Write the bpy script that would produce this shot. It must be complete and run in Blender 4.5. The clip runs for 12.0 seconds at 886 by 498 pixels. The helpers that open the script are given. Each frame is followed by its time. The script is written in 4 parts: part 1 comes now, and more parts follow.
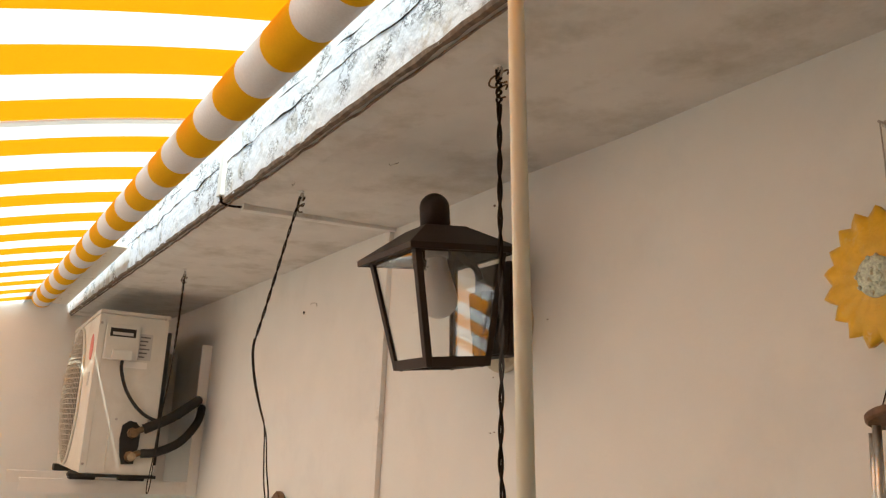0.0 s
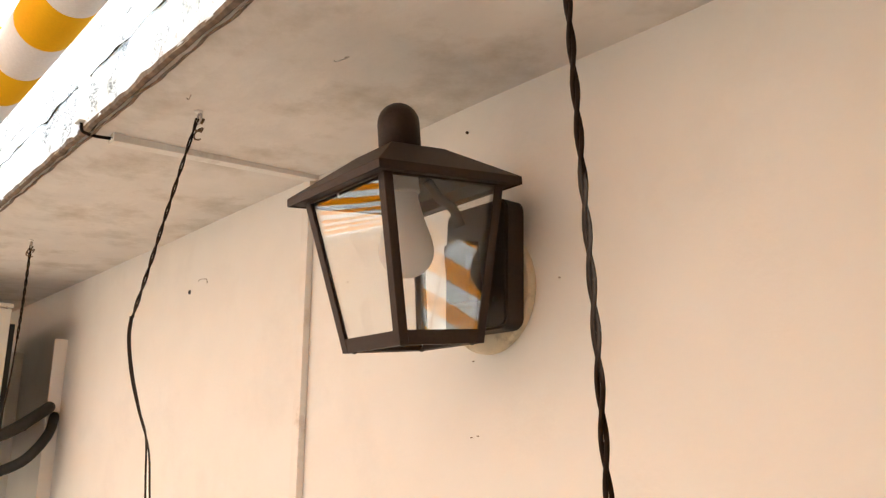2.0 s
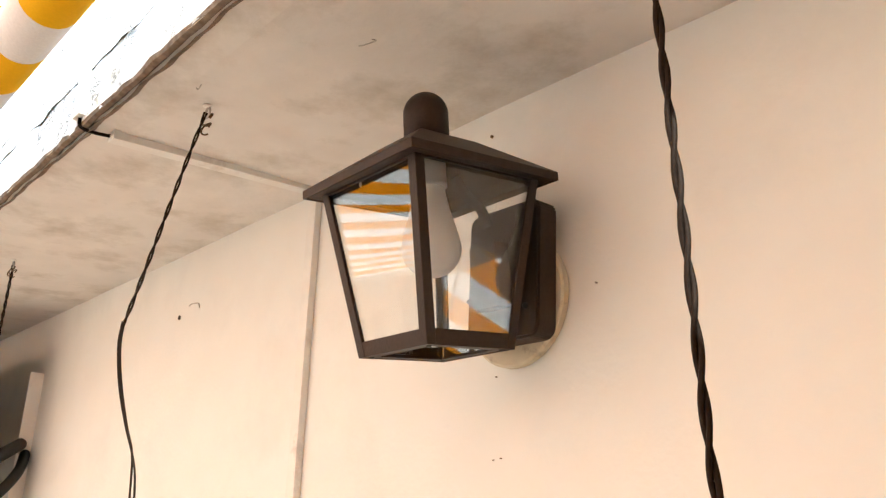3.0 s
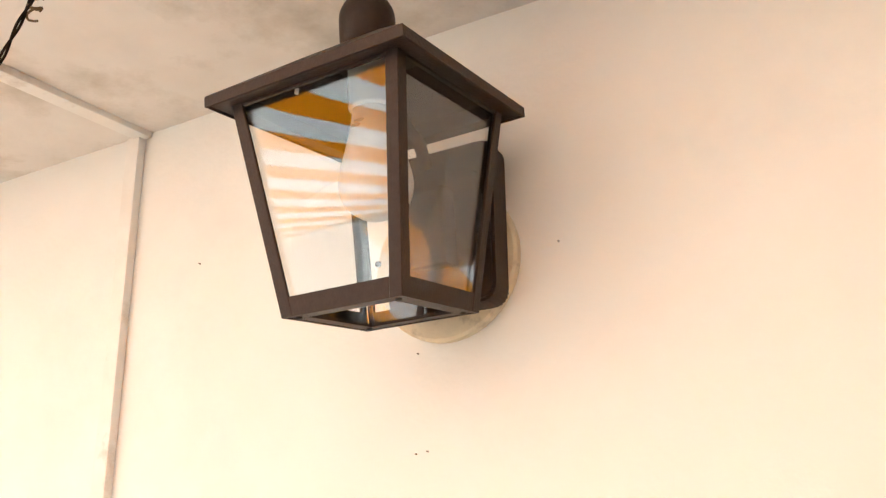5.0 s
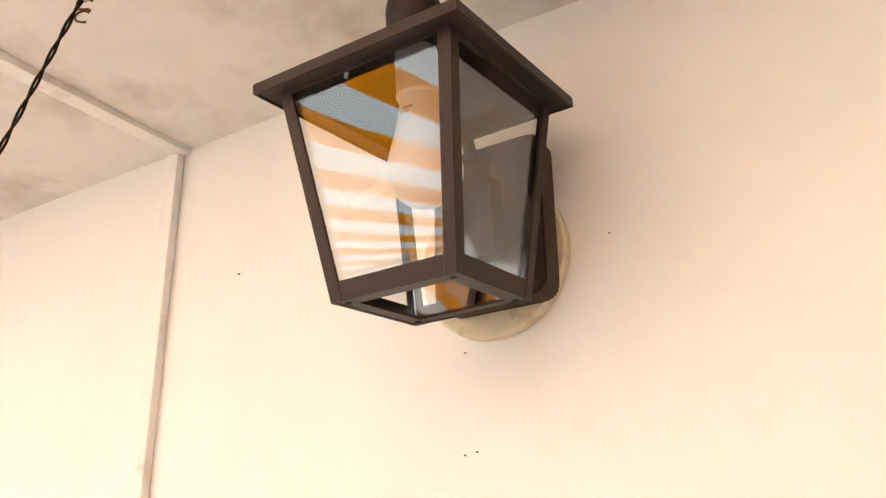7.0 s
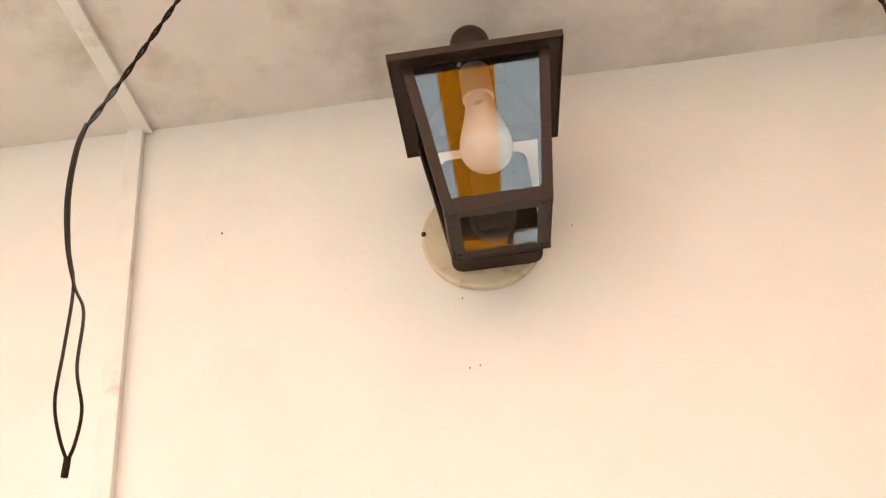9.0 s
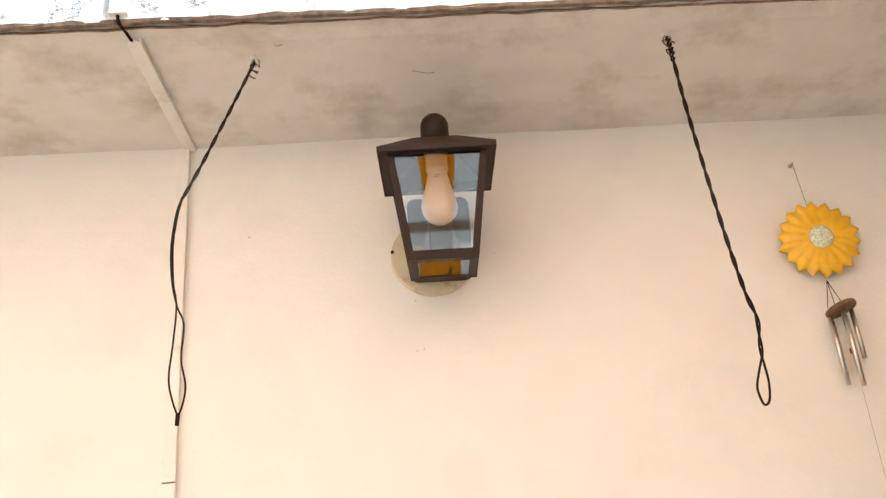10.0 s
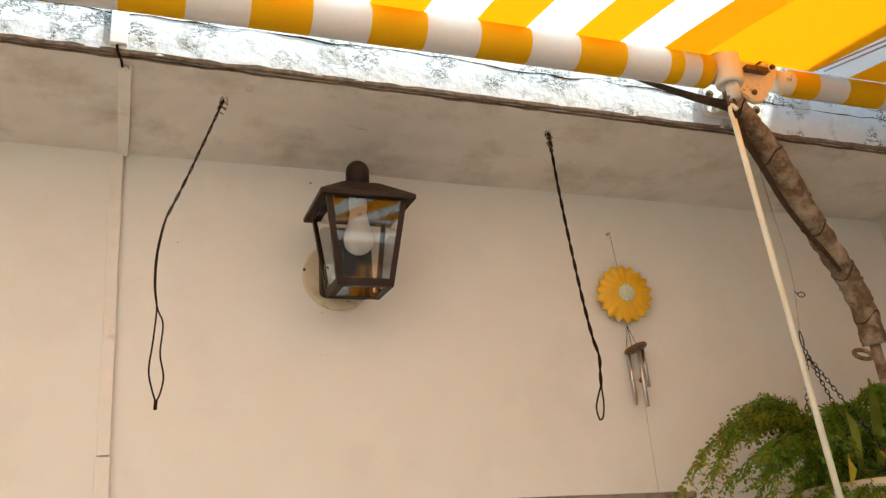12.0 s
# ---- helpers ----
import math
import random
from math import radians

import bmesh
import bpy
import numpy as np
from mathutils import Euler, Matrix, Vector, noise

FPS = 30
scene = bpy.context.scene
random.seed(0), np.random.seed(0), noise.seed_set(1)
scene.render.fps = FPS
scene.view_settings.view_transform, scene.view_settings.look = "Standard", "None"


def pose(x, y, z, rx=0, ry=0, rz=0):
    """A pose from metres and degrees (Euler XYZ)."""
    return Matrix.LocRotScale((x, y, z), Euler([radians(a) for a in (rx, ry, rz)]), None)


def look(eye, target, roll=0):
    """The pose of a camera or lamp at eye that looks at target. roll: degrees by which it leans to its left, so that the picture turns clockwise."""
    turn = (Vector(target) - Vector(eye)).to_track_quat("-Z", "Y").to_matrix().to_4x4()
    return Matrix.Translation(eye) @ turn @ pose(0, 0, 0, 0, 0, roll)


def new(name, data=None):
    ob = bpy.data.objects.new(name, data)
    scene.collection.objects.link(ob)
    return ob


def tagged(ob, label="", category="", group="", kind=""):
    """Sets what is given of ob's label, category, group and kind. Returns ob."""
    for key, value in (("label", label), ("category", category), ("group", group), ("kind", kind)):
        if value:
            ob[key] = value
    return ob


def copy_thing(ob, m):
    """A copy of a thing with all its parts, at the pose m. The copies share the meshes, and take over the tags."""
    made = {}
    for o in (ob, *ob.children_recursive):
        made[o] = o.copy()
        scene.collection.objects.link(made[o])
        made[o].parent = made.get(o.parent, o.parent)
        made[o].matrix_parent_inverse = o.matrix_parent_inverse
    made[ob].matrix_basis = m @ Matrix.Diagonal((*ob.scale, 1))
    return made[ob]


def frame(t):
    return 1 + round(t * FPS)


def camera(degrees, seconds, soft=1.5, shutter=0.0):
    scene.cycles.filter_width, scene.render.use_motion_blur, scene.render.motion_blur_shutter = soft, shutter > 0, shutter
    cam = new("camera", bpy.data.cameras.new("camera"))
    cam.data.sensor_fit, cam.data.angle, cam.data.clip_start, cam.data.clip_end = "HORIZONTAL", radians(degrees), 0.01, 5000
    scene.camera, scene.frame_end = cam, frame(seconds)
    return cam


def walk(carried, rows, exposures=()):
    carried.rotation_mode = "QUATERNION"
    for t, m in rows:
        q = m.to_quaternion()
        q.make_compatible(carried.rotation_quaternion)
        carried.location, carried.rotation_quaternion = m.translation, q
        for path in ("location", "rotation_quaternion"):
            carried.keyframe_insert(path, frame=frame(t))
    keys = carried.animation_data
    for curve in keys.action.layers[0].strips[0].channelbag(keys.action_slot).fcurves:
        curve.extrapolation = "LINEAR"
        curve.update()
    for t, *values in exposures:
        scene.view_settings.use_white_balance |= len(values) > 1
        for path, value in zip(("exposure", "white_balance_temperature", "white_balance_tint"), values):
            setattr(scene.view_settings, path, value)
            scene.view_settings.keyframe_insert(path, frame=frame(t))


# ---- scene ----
cam = camera(53.89, 12.0, soft=1.3)
PATH = [
    (0, (1.3922, -0.8043, 2.1714), (-0.3020, 0.1603, 2.6175), 3.20),
    (0.5, (1.3041, -0.7437, 2.1516), (-0.4069, 0.2187, 2.5341), 3.67),
    (1, (1.2085, -0.7013, 2.1492), (-0.5117, 0.2438, 2.5333), 3.18),
    (1.5, (1.0606, -0.7260, 2.1859), (-0.5455, 0.3767, 2.6380), 0.85),
    (2, (0.9812, -0.6928, 2.1813), (-0.5438, 0.5178, 2.6382), 1.15),
    (2.5, (0.9606, -0.6739, 2.1595), (-0.5546, 0.5181, 2.6916), 2.18),
    (3, (0.8806, -0.6708, 2.1308), (-0.5891, 0.5439, 2.7345), 2.50),
    (3.2, (0.8236, -0.6543, 2.1301), (-0.5755, 0.6372, 2.7421), 2.73),
    (4.8, (0.6104, -0.6853, 2.1204), (-0.3655, 0.9186, 2.8095), -0.56),
    (5, (0.5939, -0.6722, 2.1164), (-0.3584, 0.9578, 2.7769), -0.58),
    (5.5, (0.5637, -0.6958, 2.1352), (-0.3458, 0.9674, 2.7728), -1.37),
    (6, (0.5532, -0.6950, 2.1546), (-0.2704, 0.9643, 2.9084), -1.42),
    (6.5, (0.5583, -0.6468, 2.1363), (-0.4166, 0.9373, 2.8712), -0.39),
    (6.7, (0.5651, -0.6503, 2.1107), (-0.4367, 0.9110, 2.8581), -0.31),
    (8.3, (0.3313, -0.6810, 1.8735), (-0.0275, 0.8743, 3.0787), -6.52),
    (8.5, (0.2791, -0.7170, 1.8371), (0.0087, 0.8114, 3.0984), -7.27),
    (9, (0.1682, -0.8915, 1.7738), (0.1496, 0.7757, 2.8782), -6.94),
    (9.5, (0.1420, -1.1672, 1.7522), (0.2211, 0.6083, 2.6694), -5.86),
    (10, (0.1775, -1.4104, 1.7316), (0.2415, 0.4021, 2.5749), -3.86),
    (10.5, (0.0921, -1.5868, 1.6871), (0.2670, 0.2723, 2.4034), -3.27),
    (11, (-0.0391, -1.6841, 1.6821), (0.1859, 0.2108, 2.2811), -3.93),
    (11.5, (-0.1131, -1.6755, 1.7041), (0.2466, 0.1623, 2.4064), -4.02),
    (11.8, (-0.1526, -1.6649, 1.7036), (0.3479, 0.1024, 2.4949), -4.57),
    (12, (-0.1986, -1.6923, 1.7015), (0.4669, 0.0311, 2.4677), -4.73),
]
walk(cam, [(t, look(eye, target, roll)) for t, eye, target, roll in PATH],
     [(0.0, 0.55, 6230, -1), (0.5, 0.63, 6250, -1), (1.0, 0.64, 6430, 1), (1.5, 0.66, 6500, 3), (2.0, 1.28, 6350, 2), (2.5, 1.44, 6300, 2), (3.0, 1.48, 6250, 2), (5.0, 1.80, 6100, 1),
      (6.5, 1.78, 6050, 1), (8.5, 1.78, 5930, 0), (9.0, 1.58, 5920, -1), (9.5, 1.43, 5920, -1), (10.0, 1.50, 5920, -1), (10.5, 1.50, 5890, -2), (11.0, 1.22, 5900, -4), (11.5, 1.10, 6000, -3), (12.0, 0.78, 6270, -3)])

# ---- world and sun ----
SUN_UP, SUN_AT = radians(60), radians(124)
world = bpy.data.worlds.new("sky")
scene.world = world
world.use_nodes = True
wn = world.node_tree.nodes
sky = wn.new("ShaderNodeTexSky")
sky.sky_type, sky.sun_disc, sky.sun_elevation, sky.sun_rotation = "NISHITA", False, SUN_UP, SUN_AT
world.node_tree.links.new(sky.outputs[0], wn["Background"].inputs[0])
wn["Background"].inputs[1].default_value = 0.15
sun = new("sun", bpy.data.lights.new("sun", "SUN"))
sun.data.energy, sun.data.angle, sun.data.color = 5.0, radians(0.6), (1.0, 0.95, 0.88)
sun_way = Vector((math.sin(SUN_AT) * math.cos(SUN_UP), math.cos(SUN_AT) * math.cos(SUN_UP), math.sin(SUN_UP)))
sun.matrix_world = look(sun_way * 20, (0, 0, 0))


# ---- materials ----
def tint(c, k):
    return (c[0] * k, c[1] * k, c[2] * k, 1)


def surface(name, base, rough=0.6, metal=0.0, grain=60.0, spread=0.1, stain=None, stain_size=4.0, stain_from=0.55, stain_to=0.7,
            bump=0.1, bump_size=150.0, coat=0.0, vary=0.0, gloss=0.5):
    """A painted, worn surface: fine grain, broad stains of a second colour, and relief."""
    m = bpy.data.materials.new(name)
    m.use_nodes = True
    nt = m.node_tree
    n, l = nt.nodes, nt.links
    p = n["Principled BSDF"]
    p.inputs["Roughness"].default_value, p.inputs["Metallic"].default_value = rough, metal
    p.inputs["Coat Weight"].default_value, p.inputs["Specular IOR Level"].default_value = coat, gloss
    co = n.new("ShaderNodeTexCoord")
    fine = n.new("ShaderNodeTexNoise")
    fine.inputs["Scale"].default_value, fine.inputs["Detail"].default_value = grain, 5
    l.new(co.outputs["Object"], fine.inputs["Vector"])
    ramp = n.new("ShaderNodeValToRGB")
    ramp.color_ramp.elements[0].position, ramp.color_ramp.elements[1].position = 0.3, 0.7
    ramp.color_ramp.elements[0].color, ramp.color_ramp.elements[1].color = tint(base, 1 - spread), tint(base, 1 + spread)
    l.new(fine.outputs["Fac"], ramp.inputs[0])
    colour = ramp.outputs[0]
    if stain:
        broad = n.new("ShaderNodeTexNoise")
        broad.inputs["Scale"].default_value, broad.inputs["Detail"].default_value = stain_size, 7
        broad.inputs["Roughness"].default_value = 0.65
        l.new(co.outputs["Object"], broad.inputs["Vector"])
        lim = n.new("ShaderNodeMapRange")
        lim.inputs["From Min"].default_value, lim.inputs["From Max"].default_value = stain_from, stain_to
        l.new(broad.outputs["Fac"], lim.inputs["Value"])
        mix = n.new("ShaderNodeMix")
        mix.data_type = "RGBA"
        l.new(lim.outputs[0], mix.inputs["Factor"])
        l.new(colour, mix.inputs["A"])
        mix.inputs["B"].default_value = (*stain, 1)
        colour = mix.outputs["Result"]
    if vary:
        info = n.new("ShaderNodeObjectInfo")
        hsv = n.new("ShaderNodeHueSaturation")
        amount = n.new("ShaderNodeMapRange")
        amount.inputs["To Min"].default_value, amount.inputs["To Max"].default_value = 1 - vary, 1 + vary
        l.new(info.outputs["Random"], amount.inputs["Value"])
        l.new(amount.outputs[0], hsv.inputs["Value"])
        l.new(colour, hsv.inputs["Color"])
        colour = hsv.outputs[0]
    l.new(colour, p.inputs["Base Color"])
    if bump:
        rough_tex = n.new("ShaderNodeTexNoise")
        rough_tex.inputs["Scale"].default_value, rough_tex.inputs["Detail"].default_value = bump_size, 6
        l.new(co.outputs["Object"], rough_tex.inputs["Vector"])
        b = n.new("ShaderNodeBump")
        b.inputs["Strength"].default_value, b.inputs["Distance"].default_value = bump, 0.004
        l.new(rough_tex.outputs["Fac"], b.inputs["Height"])
        l.new(b.outputs[0], p.inputs["Normal"])
    return m


def cloth(name, base, through_colour, share):
    """Awning cloth: woven, part of the light passes through it."""
    m = surface(name, base, 0.85, grain=300, spread=0.05, bump=0.15, bump_size=700, stain=tuple(c * 0.85 for c in base), stain_size=3, stain_from=0.5, stain_to=0.8)
    n, l = m.node_tree.nodes, m.node_tree.links
    out, p = n["Material Output"], n["Principled BSDF"]
    p.inputs["Specular IOR Level"].default_value = 0.1
    t = n.new("ShaderNodeBsdfTranslucent")
    t.inputs["Color"].default_value = (*through_colour, 1)
    mix = n.new("ShaderNodeMixShader")
    mix.inputs[0].default_value = share
    l.new(p.outputs[0], mix.inputs[1])
    l.new(t.outputs[0], mix.inputs[2])
    l.new(mix.outputs[0], out.inputs["Surface"])
    return m


def clear_glass(name, colour=(0.97, 0.98, 0.98), rough=0.0):
    m = bpy.data.materials.new(name)
    m.use_nodes = True
    p = m.node_tree.nodes["Principled BSDF"]
    p.inputs["Base Color"].default_value = (*colour, 1)
    p.inputs["Transmission Weight"].default_value, p.inputs["Roughness"].default_value, p.inputs["IOR"].default_value = 1.0, rough, 1.5
    return m


def mouldy(name, base, bare, mould):
    """White lime paint that flakes in patches off grey render, with black mould in the cracks and specks."""
    m = surface(name, base, 0.9, grain=40, spread=0.05, stain=bare, stain_size=9, stain_from=0.59, stain_to=0.63, bump=0.9, bump_size=45)
    n, l = m.node_tree.nodes, m.node_tree.links
    p = n["Principled BSDF"]
    was = p.inputs["Base Color"].links[0].from_socket
    co = n.new("ShaderNodeTexCoord")
    patch = n.new("ShaderNodeTexNoise")
    patch.inputs["Scale"].default_value, patch.inputs["Detail"].default_value = 11, 4
    crack = n.new("ShaderNodeTexNoise")
    crack.inputs["Scale"].default_value, crack.inputs["Detail"].default_value, crack.inputs["Roughness"].default_value = 34, 9, 0.78
    crack.inputs["Distortion"].default_value = 0.15
    stretch = n.new("ShaderNodeMapping")
    stretch.inputs["Scale"].default_value = (0.8, 1, 1.3)
    l.new(co.outputs["Object"], patch.inputs["Vector"])
    l.new(co.outputs["Object"], stretch.inputs["Vector"])
    l.new(stretch.outputs[0], crack.inputs["Vector"])
    ridge = n.new("ShaderNodeMath")
    ridge.operation = "SUBTRACT"
    l.new(crack.outputs["Fac"], ridge.inputs[0])
    ridge.inputs[1].default_value = 0.5
    thin = n.new("ShaderNodeMath")
    thin.operation = "ABSOLUTE"
    l.new(ridge.outputs[0], thin.inputs[0])
    line = n.new("ShaderNodeMapRange")
    line.inputs["From Min"].default_value, line.inputs["From Max"].default_value = 0.030, 0.008
    l.new(thin.outputs[0], line.inputs["Value"])
    where = n.new("ShaderNodeMapRange")
    where.inputs["From Min"].default_value, where.inputs["From Max"].default_value = 0.52, 0.60
    l.new(patch.outputs["Fac"], where.inputs["Value"])
    lim = n.new("ShaderNodeMath")
    lim.operation = "MULTIPLY"
    l.new(line.outputs[0], lim.inputs[0])
    l.new(where.outputs[0], lim.inputs[1])
    mix = n.new("ShaderNodeMix")
    mix.data_type = "RGBA"
    l.new(lim.outputs[0], mix.inputs["Factor"])
    l.new(was, mix.inputs["A"])
    mix.inputs["B"].default_value = (*mould, 1)
    l.new(mix.outputs["Result"], p.inputs["Base Color"])
    return m


WALL = surface("wall_paint", (0.80, 0.795, 0.755), 0.7, grain=9, spread=0.02, stain=(0.71, 0.705, 0.67), stain_size=3.2, stain_from=0.52, stain_to=0.78, bump=0.12, bump_size=120)
CEIL = surface("ceiling_paint", (0.74, 0.71, 0.665), 0.85, grain=14, spread=0.05, stain=(0.42, 0.375, 0.295), stain_size=6.5, stain_from=0.49, stain_to=0.80, bump=0.25, bump_size=60)
FASCIA = mouldy("flaking_lime_paint", (0.81, 0.85, 0.90), (0.64, 0.64, 0.62), (0.018, 0.02, 0.018))
MOULD = surface("black_mould", (0.035, 0.036, 0.03), 0.95, grain=90, spread=0.5, bump=0.5)
RUST = surface("rusty_edge", (0.20, 0.15, 0.11), 0.95, grain=70, spread=0.4, bump=0.8, bump_size=90)
CONDUIT = surface("conduit_paint", (0.79, 0.775, 0.73), 0.6, grain=30, spread=0.04, stain=(0.55, 0.5, 0.44), stain_size=12, stain_from=0.6, stain_to=0.75)
YELLOW = cloth("yellow_cloth", (0.82, 0.62, 0.012), (0.95, 0.275, 0.003), 0.55)
HEM = cloth("doubled_yellow_cloth", (0.82, 0.58, 0.012), (0.90, 0.28, 0.003), 0.34)
ROLLED = cloth("rolled_yellow_cloth", (0.88, 0.53, 0.012), (0.95, 0.42, 0.006), 0.22)
ROLLED_WHITE = cloth("rolled_white_cloth", (0.80, 0.80, 0.80), (0.8, 0.8, 0.8), 0.14)
WEBBING = cloth("pale_webbing", (0.70, 0.68, 0.64), (0.75, 0.72, 0.66), 0.5)
WHITE = cloth("white_cloth", (0.82, 0.80, 0.78), (0.90, 0.90, 0.88), 0.62)
BLACK = surface("dark_brown_powder_coat", (0.024, 0.0125, 0.0085), 0.5, grain=200, spread=0.2, bump=0.15, bump_size=500, gloss=0.3)
DARK = surface("black_plastic", (0.012, 0.011, 0.011), 0.5, grain=120, spread=0.2, bump=0.1)
GLASS = clear_glass("lantern_glass")
BULB = surface("frosted_bulb", (0.86, 0.85, 0.83), 0.35, grain=10, spread=0.01, bump=0)
SOCKET = surface("white_porcelain", (0.75, 0.73, 0.69), 0.3, grain=30, spread=0.03, bump=0)
CREAM = surface("yellowed_cream_plastic", (0.62, 0.55, 0.40), 0.6, grain=25, spread=0.08, stain=(0.42, 0.36, 0.26), stain_size=30, stain_from=0.58, stain_to=0.7, bump=0.15)
WIRE = surface("dark_cable", (0.016, 0.010, 0.007), 0.7, grain=200, spread=0.3, bump=0.2, bump_size=400, gloss=0.12)
METAL = surface("dull_metal", (0.45, 0.42, 0.38), 0.35, 0.9, grain=80, spread=0.15, bump=0.1)
IRON = surface("dark_painted_iron", (0.012, 0.0075, 0.005), 0.5, grain=60, spread=0.3, stain=(0.060, 0.030, 0.017), stain_size=18, stain_from=0.55, stain_to=0.75, bump=0.25, bump_size=200, gloss=0.16)
# darker copy of IRON: the shade under the lintel is in its colour
IRON_SHADED = surface("shaded_iron", (0.002, 0.0018, 0.0016), 0.8, grain=60, spread=0.3, bump=0.2, gloss=0.05)
FRAME = surface("white_window_paint", (0.79, 0.76, 0.70), 0.4, grain=20, spread=0.03, stain=(0.6, 0.56, 0.5), stain_size=8, stain_from=0.6, stain_to=0.8, bump=0.05)
PANE = clear_glass("window_glass", (0.88, 0.89, 0.81))
CEMENT = surface("grey_cement", (0.30, 0.265, 0.225), 0.95, grain=40, spread=0.15, stain=(0.12, 0.09, 0.07), stain_size=14, stain_from=0.55, stain_to=0.7, bump=0.6, bump_size=90)
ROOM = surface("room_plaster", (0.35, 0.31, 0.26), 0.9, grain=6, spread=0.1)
AC_BODY = surface("aged_white_steel", (0.66, 0.64, 0.565), 0.45, grain=30, spread=0.03, stain=(0.54, 0.50, 0.42), stain_size=6, stain_from=0.55, stain_to=0.8, bump=0.05)
GUARD = surface("dusty_guard_wire", (0.46, 0.42, 0.34), 0.6, grain=60, spread=0.15, bump=0.1)
# black rubber, and the painted shade of the unit's hollows
AC_DARK = surface("black_rubber_and_shade", (0.011, 0.010, 0.009), 0.7, grain=100, spread=0.3, bump=0.3)
LABEL = surface("grey_label", (0.50, 0.49, 0.46), 0.5, grain=50, spread=0.05, bump=0)
INK = surface("dark_print", (0.10, 0.095, 0.09), 0.6, bump=0)
RED = surface("faded_red_print", (0.62, 0.16, 0.14), 0.5, bump=0)
BRASS = surface("corroded_brass", (0.16, 0.10, 0.05), 0.65, 0.5, grain=90, spread=0.4, bump=0.4)
PETAL_PALE = surface("pale_yellow_glazed_clay", (0.85, 0.64, 0.06), 0.35, grain=40, spread=0.08, bump=0.2, bump_size=200)
PETAL = surface("yellow_glazed_clay", (0.80, 0.47, 0.02), 0.35, grain=40, spread=0.12, stain=(0.85, 0.6, 0.2), stain_size=60, stain_from=0.6, stain_to=0.7, bump=0.2, bump_size=200)
HEART = surface("pale_green_glaze", (0.70, 0.76, 0.62), 0.5, grain=300, spread=0.25, bump=0.6, bump_size=400)
WOOD = surface("brown_wood", (0.14, 0.07, 0.035), 0.5, grain=120, spread=0.3, bump=0.2)
ALU = surface("brushed_aluminium", (0.62, 0.60, 0.57), 0.3, 1.0, grain=200, spread=0.08, bump=0.05)
ROD = surface("cream_enamel_rod", (0.76, 0.77, 0.66), 0.4, grain=30, spread=0.04, stain=(0.70, 0.68, 0.54), stain_size=9, stain_from=0.55, stain_to=0.8, bump=0.05)
CAST = surface("cream_cast_bracket", (0.74, 0.70, 0.60), 0.5, grain=40, spread=0.05, stain=(0.22, 0.12, 0.06), stain_size=28, stain_from=0.60, stain_to=0.68, bump=0.2)
CAST_RUST = surface("rust_streaked_casting", (0.74, 0.71, 0.66), 0.6, grain=40, spread=0.1, stain=(0.16, 0.08, 0.045), stain_size=34, stain_from=0.55, stain_to=0.64, bump=0.4)
TWIG = surface("dark_dry_twig", (0.045, 0.028, 0.018), 0.9, grain=90, spread=0.4, bump=0.6)
BARK = surface("dry_wrapped_stem", (0.16, 0.11, 0.07), 0.85, grain=90, spread=0.4, stain=(0.40, 0.34, 0.26), stain_size=22, stain_from=0.46, stain_to=0.66, bump=0.9, bump_size=70)
CLAY = surface("terracotta_glaze", (0.17, 0.082, 0.03), 0.4, grain=50, spread=0.2, bump=0.3)
FLOOR = surface("patio_tile", (0.50, 0.42, 0.34), 0.6, grain=12, spread=0.15, stain=(0.3, 0.24, 0.19), stain_size=2, bump=0.15)
GARDEN = surface("garden_plaster", (0.62, 0.58, 0.52), 0.9, grain=5, spread=0.08, stain=(0.45, 0.41, 0.36), stain_size=1.2, stain_from=0.5, stain_to=0.75, bump=0.2, bump_size=40)


def leafy(name, base, share=0.35):
    m = surface(name, base, 0.5, grain=25, spread=0.35, bump=0.1)
    n, l = m.node_tree.nodes, m.node_tree.links
    t = n.new("ShaderNodeBsdfTranslucent")
    t.inputs["Color"].default_value = (base[0] * 1.6, base[1] * 1.6, base[2], 1)
    mix = n.new("ShaderNodeMixShader")
    mix.inputs[0].default_value = share
    l.new(n["Principled BSDF"].outputs[0], mix.inputs[1])
    l.new(t.outputs[0], mix.inputs[2])
    l.new(mix.outputs[0], n["Material Output"].inputs["Surface"])
    return m


LEAF = leafy("fern_leaf", (0.135, 0.245, 0.014))
LEAF_OLD = leafy("yellowing_fern_leaf", (0.25, 0.26, 0.025))
LEAF_DARK = leafy("dark_leaf", (0.03, 0.07, 0.015))
LEAF_STRAP = leafy("strap_leaf", (0.24, 0.29, 0.05))
LEAF_YELLOW = leafy("yellow_leaf", (0.45, 0.38, 0.05))


# ---- mesh helpers ----
def smooth(bm, on=True):
    for f in bm.faces:
        f.smooth = on
    return bm


def part(name, bm, material, parent=None, label="", soft=False):
    """Links a bmesh as one mesh object, under a thing or a part if given."""
    if soft:
        smooth(bm)
    me = bpy.data.meshes.new(name)
    bm.to_mesh(me)
    bm.free()
    for m in material if isinstance(material, (list, tuple)) else [material]:
        me.materials.append(m)
    ob = new(name, me)
    if parent:
        ob.parent = parent
    if label:
        ob["label"] = label
    return ob


def thing(name, label, category, group="", at=(0, 0, 0), turn=(0, 0, 0), kind=""):
    ob = new(name)
    ob.empty_display_size = 0.05
    ob.matrix_basis = pose(*at, *turn)
    return tagged(ob, label, category, group, kind)


